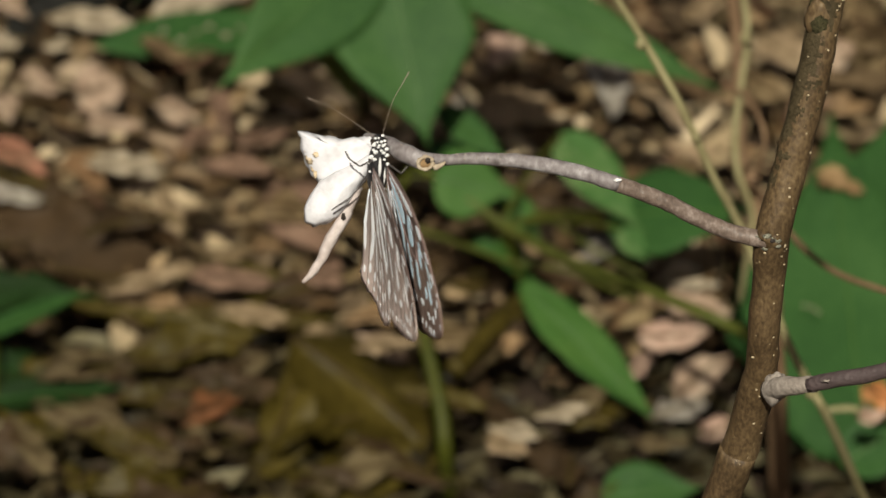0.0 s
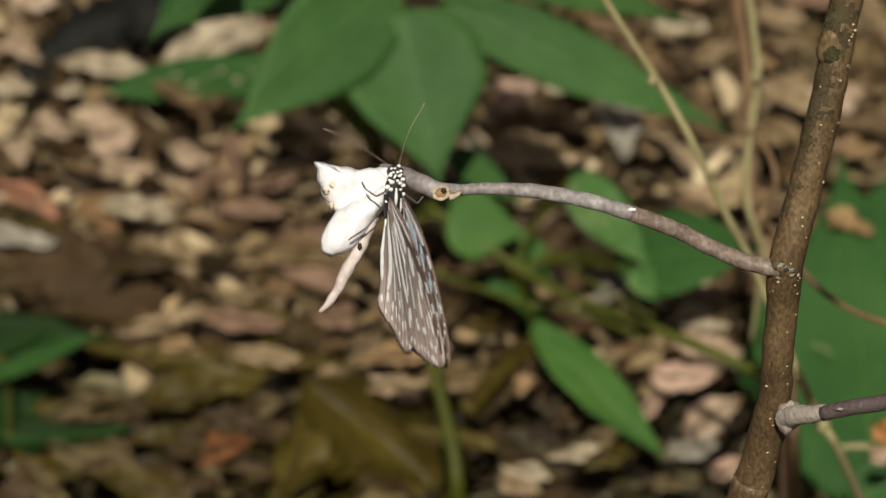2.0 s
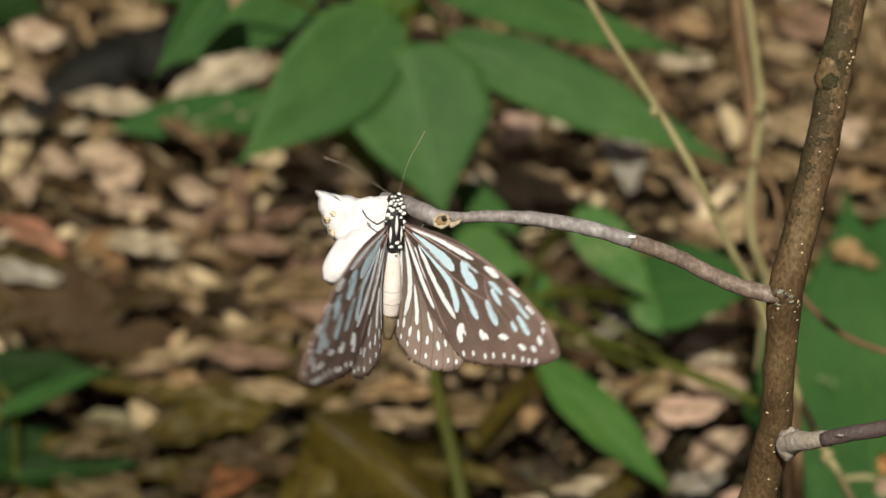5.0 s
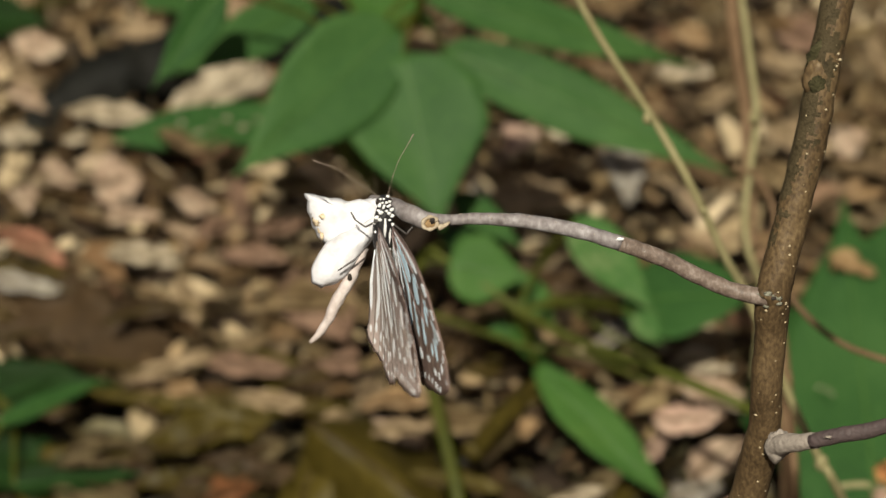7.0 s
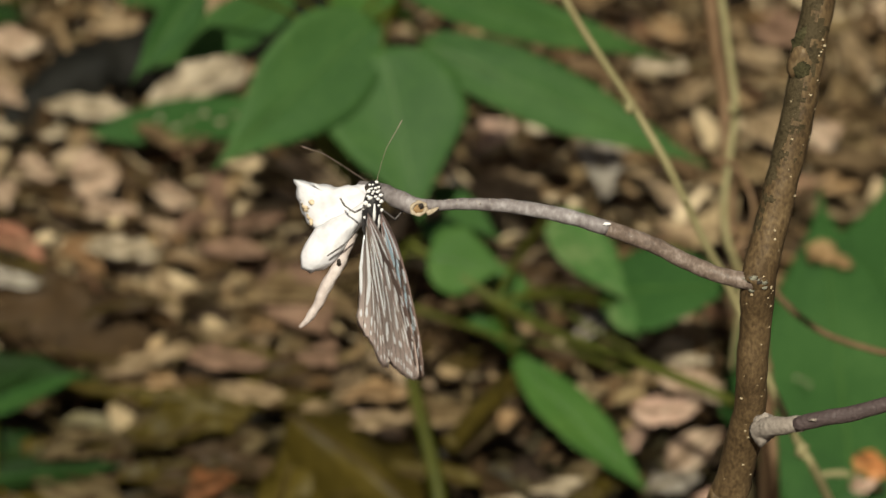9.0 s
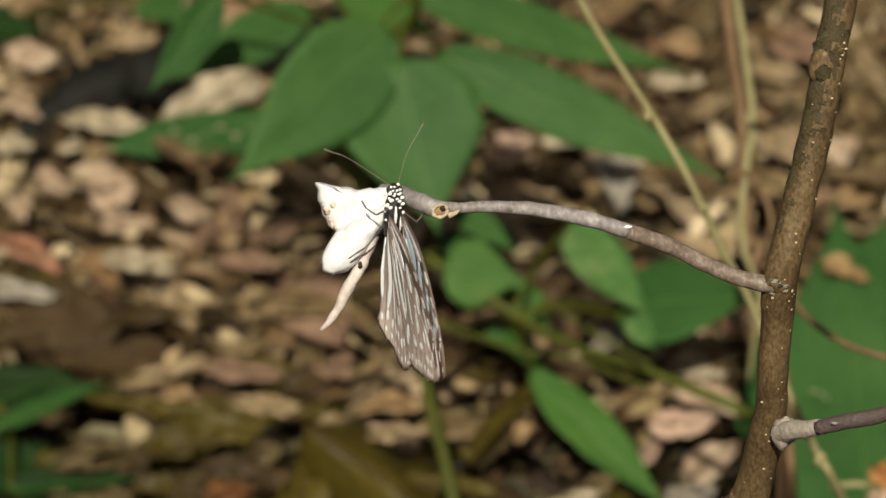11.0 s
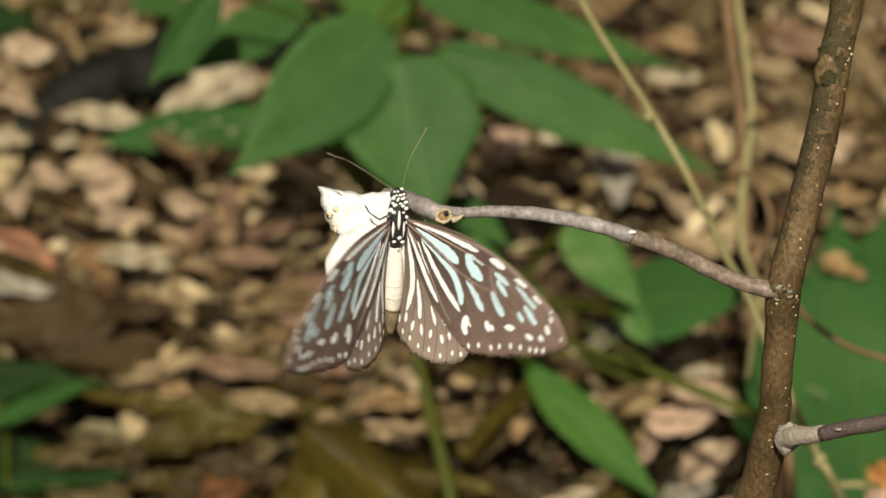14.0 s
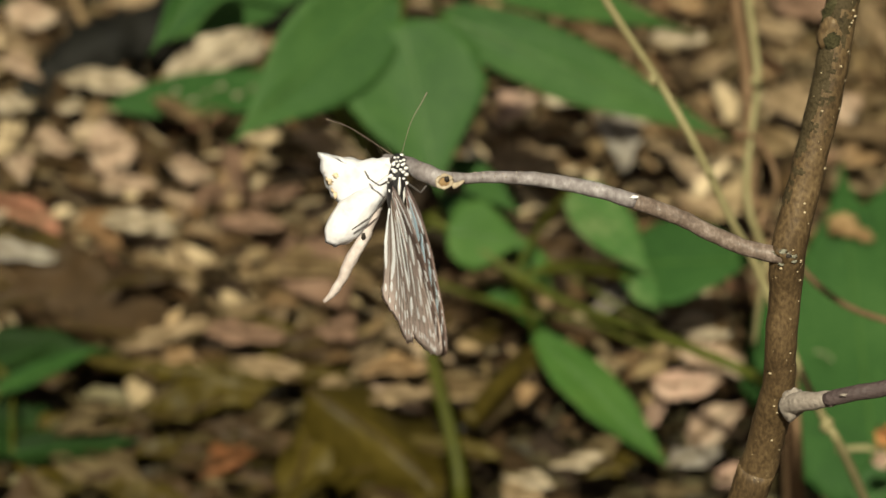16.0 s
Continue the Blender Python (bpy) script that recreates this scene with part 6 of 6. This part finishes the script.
    for x, top, low in ((-1.35, -0.2, -4.6), (0.0, 2.0, -2.6), (1.35, -0.2, -4.6)):
        x, y = x * 0.84, -1.42 + 0.35 * abs(x)
        bm = tube([(x * MM, (y + 0.2) * MM, top * MM), (x * MM, y * MM, (top + low) / 2 * MM), (x * MM, (y + 0.15) * MM, low * MM)], [0.14 * MM, 0.38 * MM, 0.16 * MM], 3, 6)
        part("white_stripe", bm, M_DOT, thorax)
    # feelers, legs
    inv = root.matrix_world.inverted()
    for tip, mid in (((-0.0244, 0.6114, 0.4949), (-0.0188, 0.6085, 0.4940)), ((-0.0025, 0.6142, 0.4998), (-0.0061, 0.6091, 0.4949))):
        tip, mid = inv @ Vector(tip), inv @ Vector(mid)
        s = -1 if tip.x < 0 else 1
        part("antenna", tube([(s * 0.6 * MM, 0.6 * MM, 6.0 * MM), mid, mid.lerp(tip, 0.7), tip], [0.06 * MM, 0.06 * MM, 0.08 * MM, 0.15 * MM], 5, 6), M_ANTENNA, root)
    for pts in (((-1.5, -0.5, 1.2), (-0.0128, 0.5993, 0.4850), (-0.0151, 0.6010, 0.4858), (-0.0160, 0.6025, 0.4868)),
                ((-1.8, 0.2, -2.5), (-0.0128, 0.6008, 0.4790), (-0.0153, 0.6000, 0.4764), (-0.0190, 0.5983, 0.4746)),
                ((1.8, 0.5, 0.0), (-0.0040, 0.6001, 0.4828), (-0.0024, 0.6013, 0.4842), (-0.0006, 0.6020, 0.4838))):
        p = [Vector(pts[0]) * MM] + [inv @ Vector(q) for q in pts[1:]]
        p = [p[0], p[0].lerp(p[1], 0.5), p[1].lerp(p[0], 0.08), p[1].lerp(p[2], 0.08), p[2].lerp(p[1], 0.1), p[2].lerp(p[3], 0.15), p[3]]
        part("leg", tube(p, [0.28 * MM, 0.24 * MM, 0.2 * MM, 0.2 * MM, 0.17 * MM, 0.24 * MM, 0.16 * MM], 3, 7, 0.15, freq=1500), M_LEG, root)
    for s in (-1, 1):
        build_wing(root, "forewing", s)
        build_wing(root, "hindwing", s)
    return root


build_butterfly()

# ---------------------------------------------------------------- what moves
# seconds and half the angle between the wings, in degrees
BEATS = [(0.0, 4.5), (0.1, 7), (0.2, 12), (0.3, 22), (0.4, 37), (0.5, 55), (0.6, 68), (0.7, 74), (0.8, 72), (0.9, 57), (1.0, 37), (1.1, 15), (1.2, 5), (1.3, 2.5), (1.6, 2)]
BEATS_2 = [(2.1, 2), (2.3, 4), (2.4, 11), (2.5, 20.5), (2.6, 34), (2.7, 51), (2.8, 68), (2.9, 76), (3.0, 76), (3.1, 65), (3.2, 46), (3.3, 22), (3.4, 7), (3.5, 3), (3.7, 2)]
BEATS_3 = [(4.5, 2), (4.7, 6), (4.9, 24), (5.1, 57), (5.3, 74), (5.5, 57), (5.7, 16), (5.9, 3), (6.2, 2)]
BEATS_4 = [(6.8, 2), (7.0, 5), (7.1, 12), (7.2, 21), (7.3, 34), (7.4, 50), (7.5, 63), (7.6, 71.5), (7.7, 73.5), (7.8, 63), (7.9, 47), (8.0, 27.5), (8.1, 8), (8.2, 2.5), (8.5, 2)]
BEATS_5 = [(9.6, 2), (9.8, 10), (10.0, 42), (10.2, 72), (10.4, 60), (10.6, 20), (10.8, 4), (11.1, 2)]
BEATS_6 = [(12.9, 2), (13.1, 4), (13.2, 11), (13.3, 20.5), (13.4, 33), (13.5, 46), (13.6, 59), (13.7, 69), (13.8, 71), (13.9, 63), (14.0, 45.5), (14.1, 21.5), (14.2, 5), (14.3, 2), (16.0, 2)]


# how far the shut wings tip to one side: seconds, degrees
TIP_TIMES = (0.0, 2.2, 3.4, 6.3, 8.1, 8.3, 9.2, 12.0, 13.0, 14.2, 16.0)
TIP_ANGLES = (0.0, 0.0, -0.5, 0.0, 0.0, -1.5, -1.0, -1.6, -1.6, -2.4, -2.2)


def motions():
    for ob, side, fore in WINGS:
        x, y, z = ob.location
        rows = []
        for t, half in BEATS + BEATS_2 + BEATS_3 + BEATS_4 + BEATS_5 + BEATS_6:
            # shut, both wings lean to one side and their hinge tips; opening, one leads a little
            shut = (1 - half / 80.0) ** 6
            lean = float(np.interp(t, (0, 7, 8, 12, 16), (2.2, 2.0, 0.6, 0.0, -0.2))) * math.sin(math.pi * min(1.0, half / 60.0))
            lean += (float(np.interp(t, TIP_TIMES, TIP_ANGLES)) + 1.6) * shut
            turn = half - 3.0 * shut + side * lean
            rows.append((t, pose(x, y, z, 0, -3.0 * shut, 0) @ pose(0, 0, 0, 0, 0, side * (turn - 90))))
        walk(ob, rows)


motions()
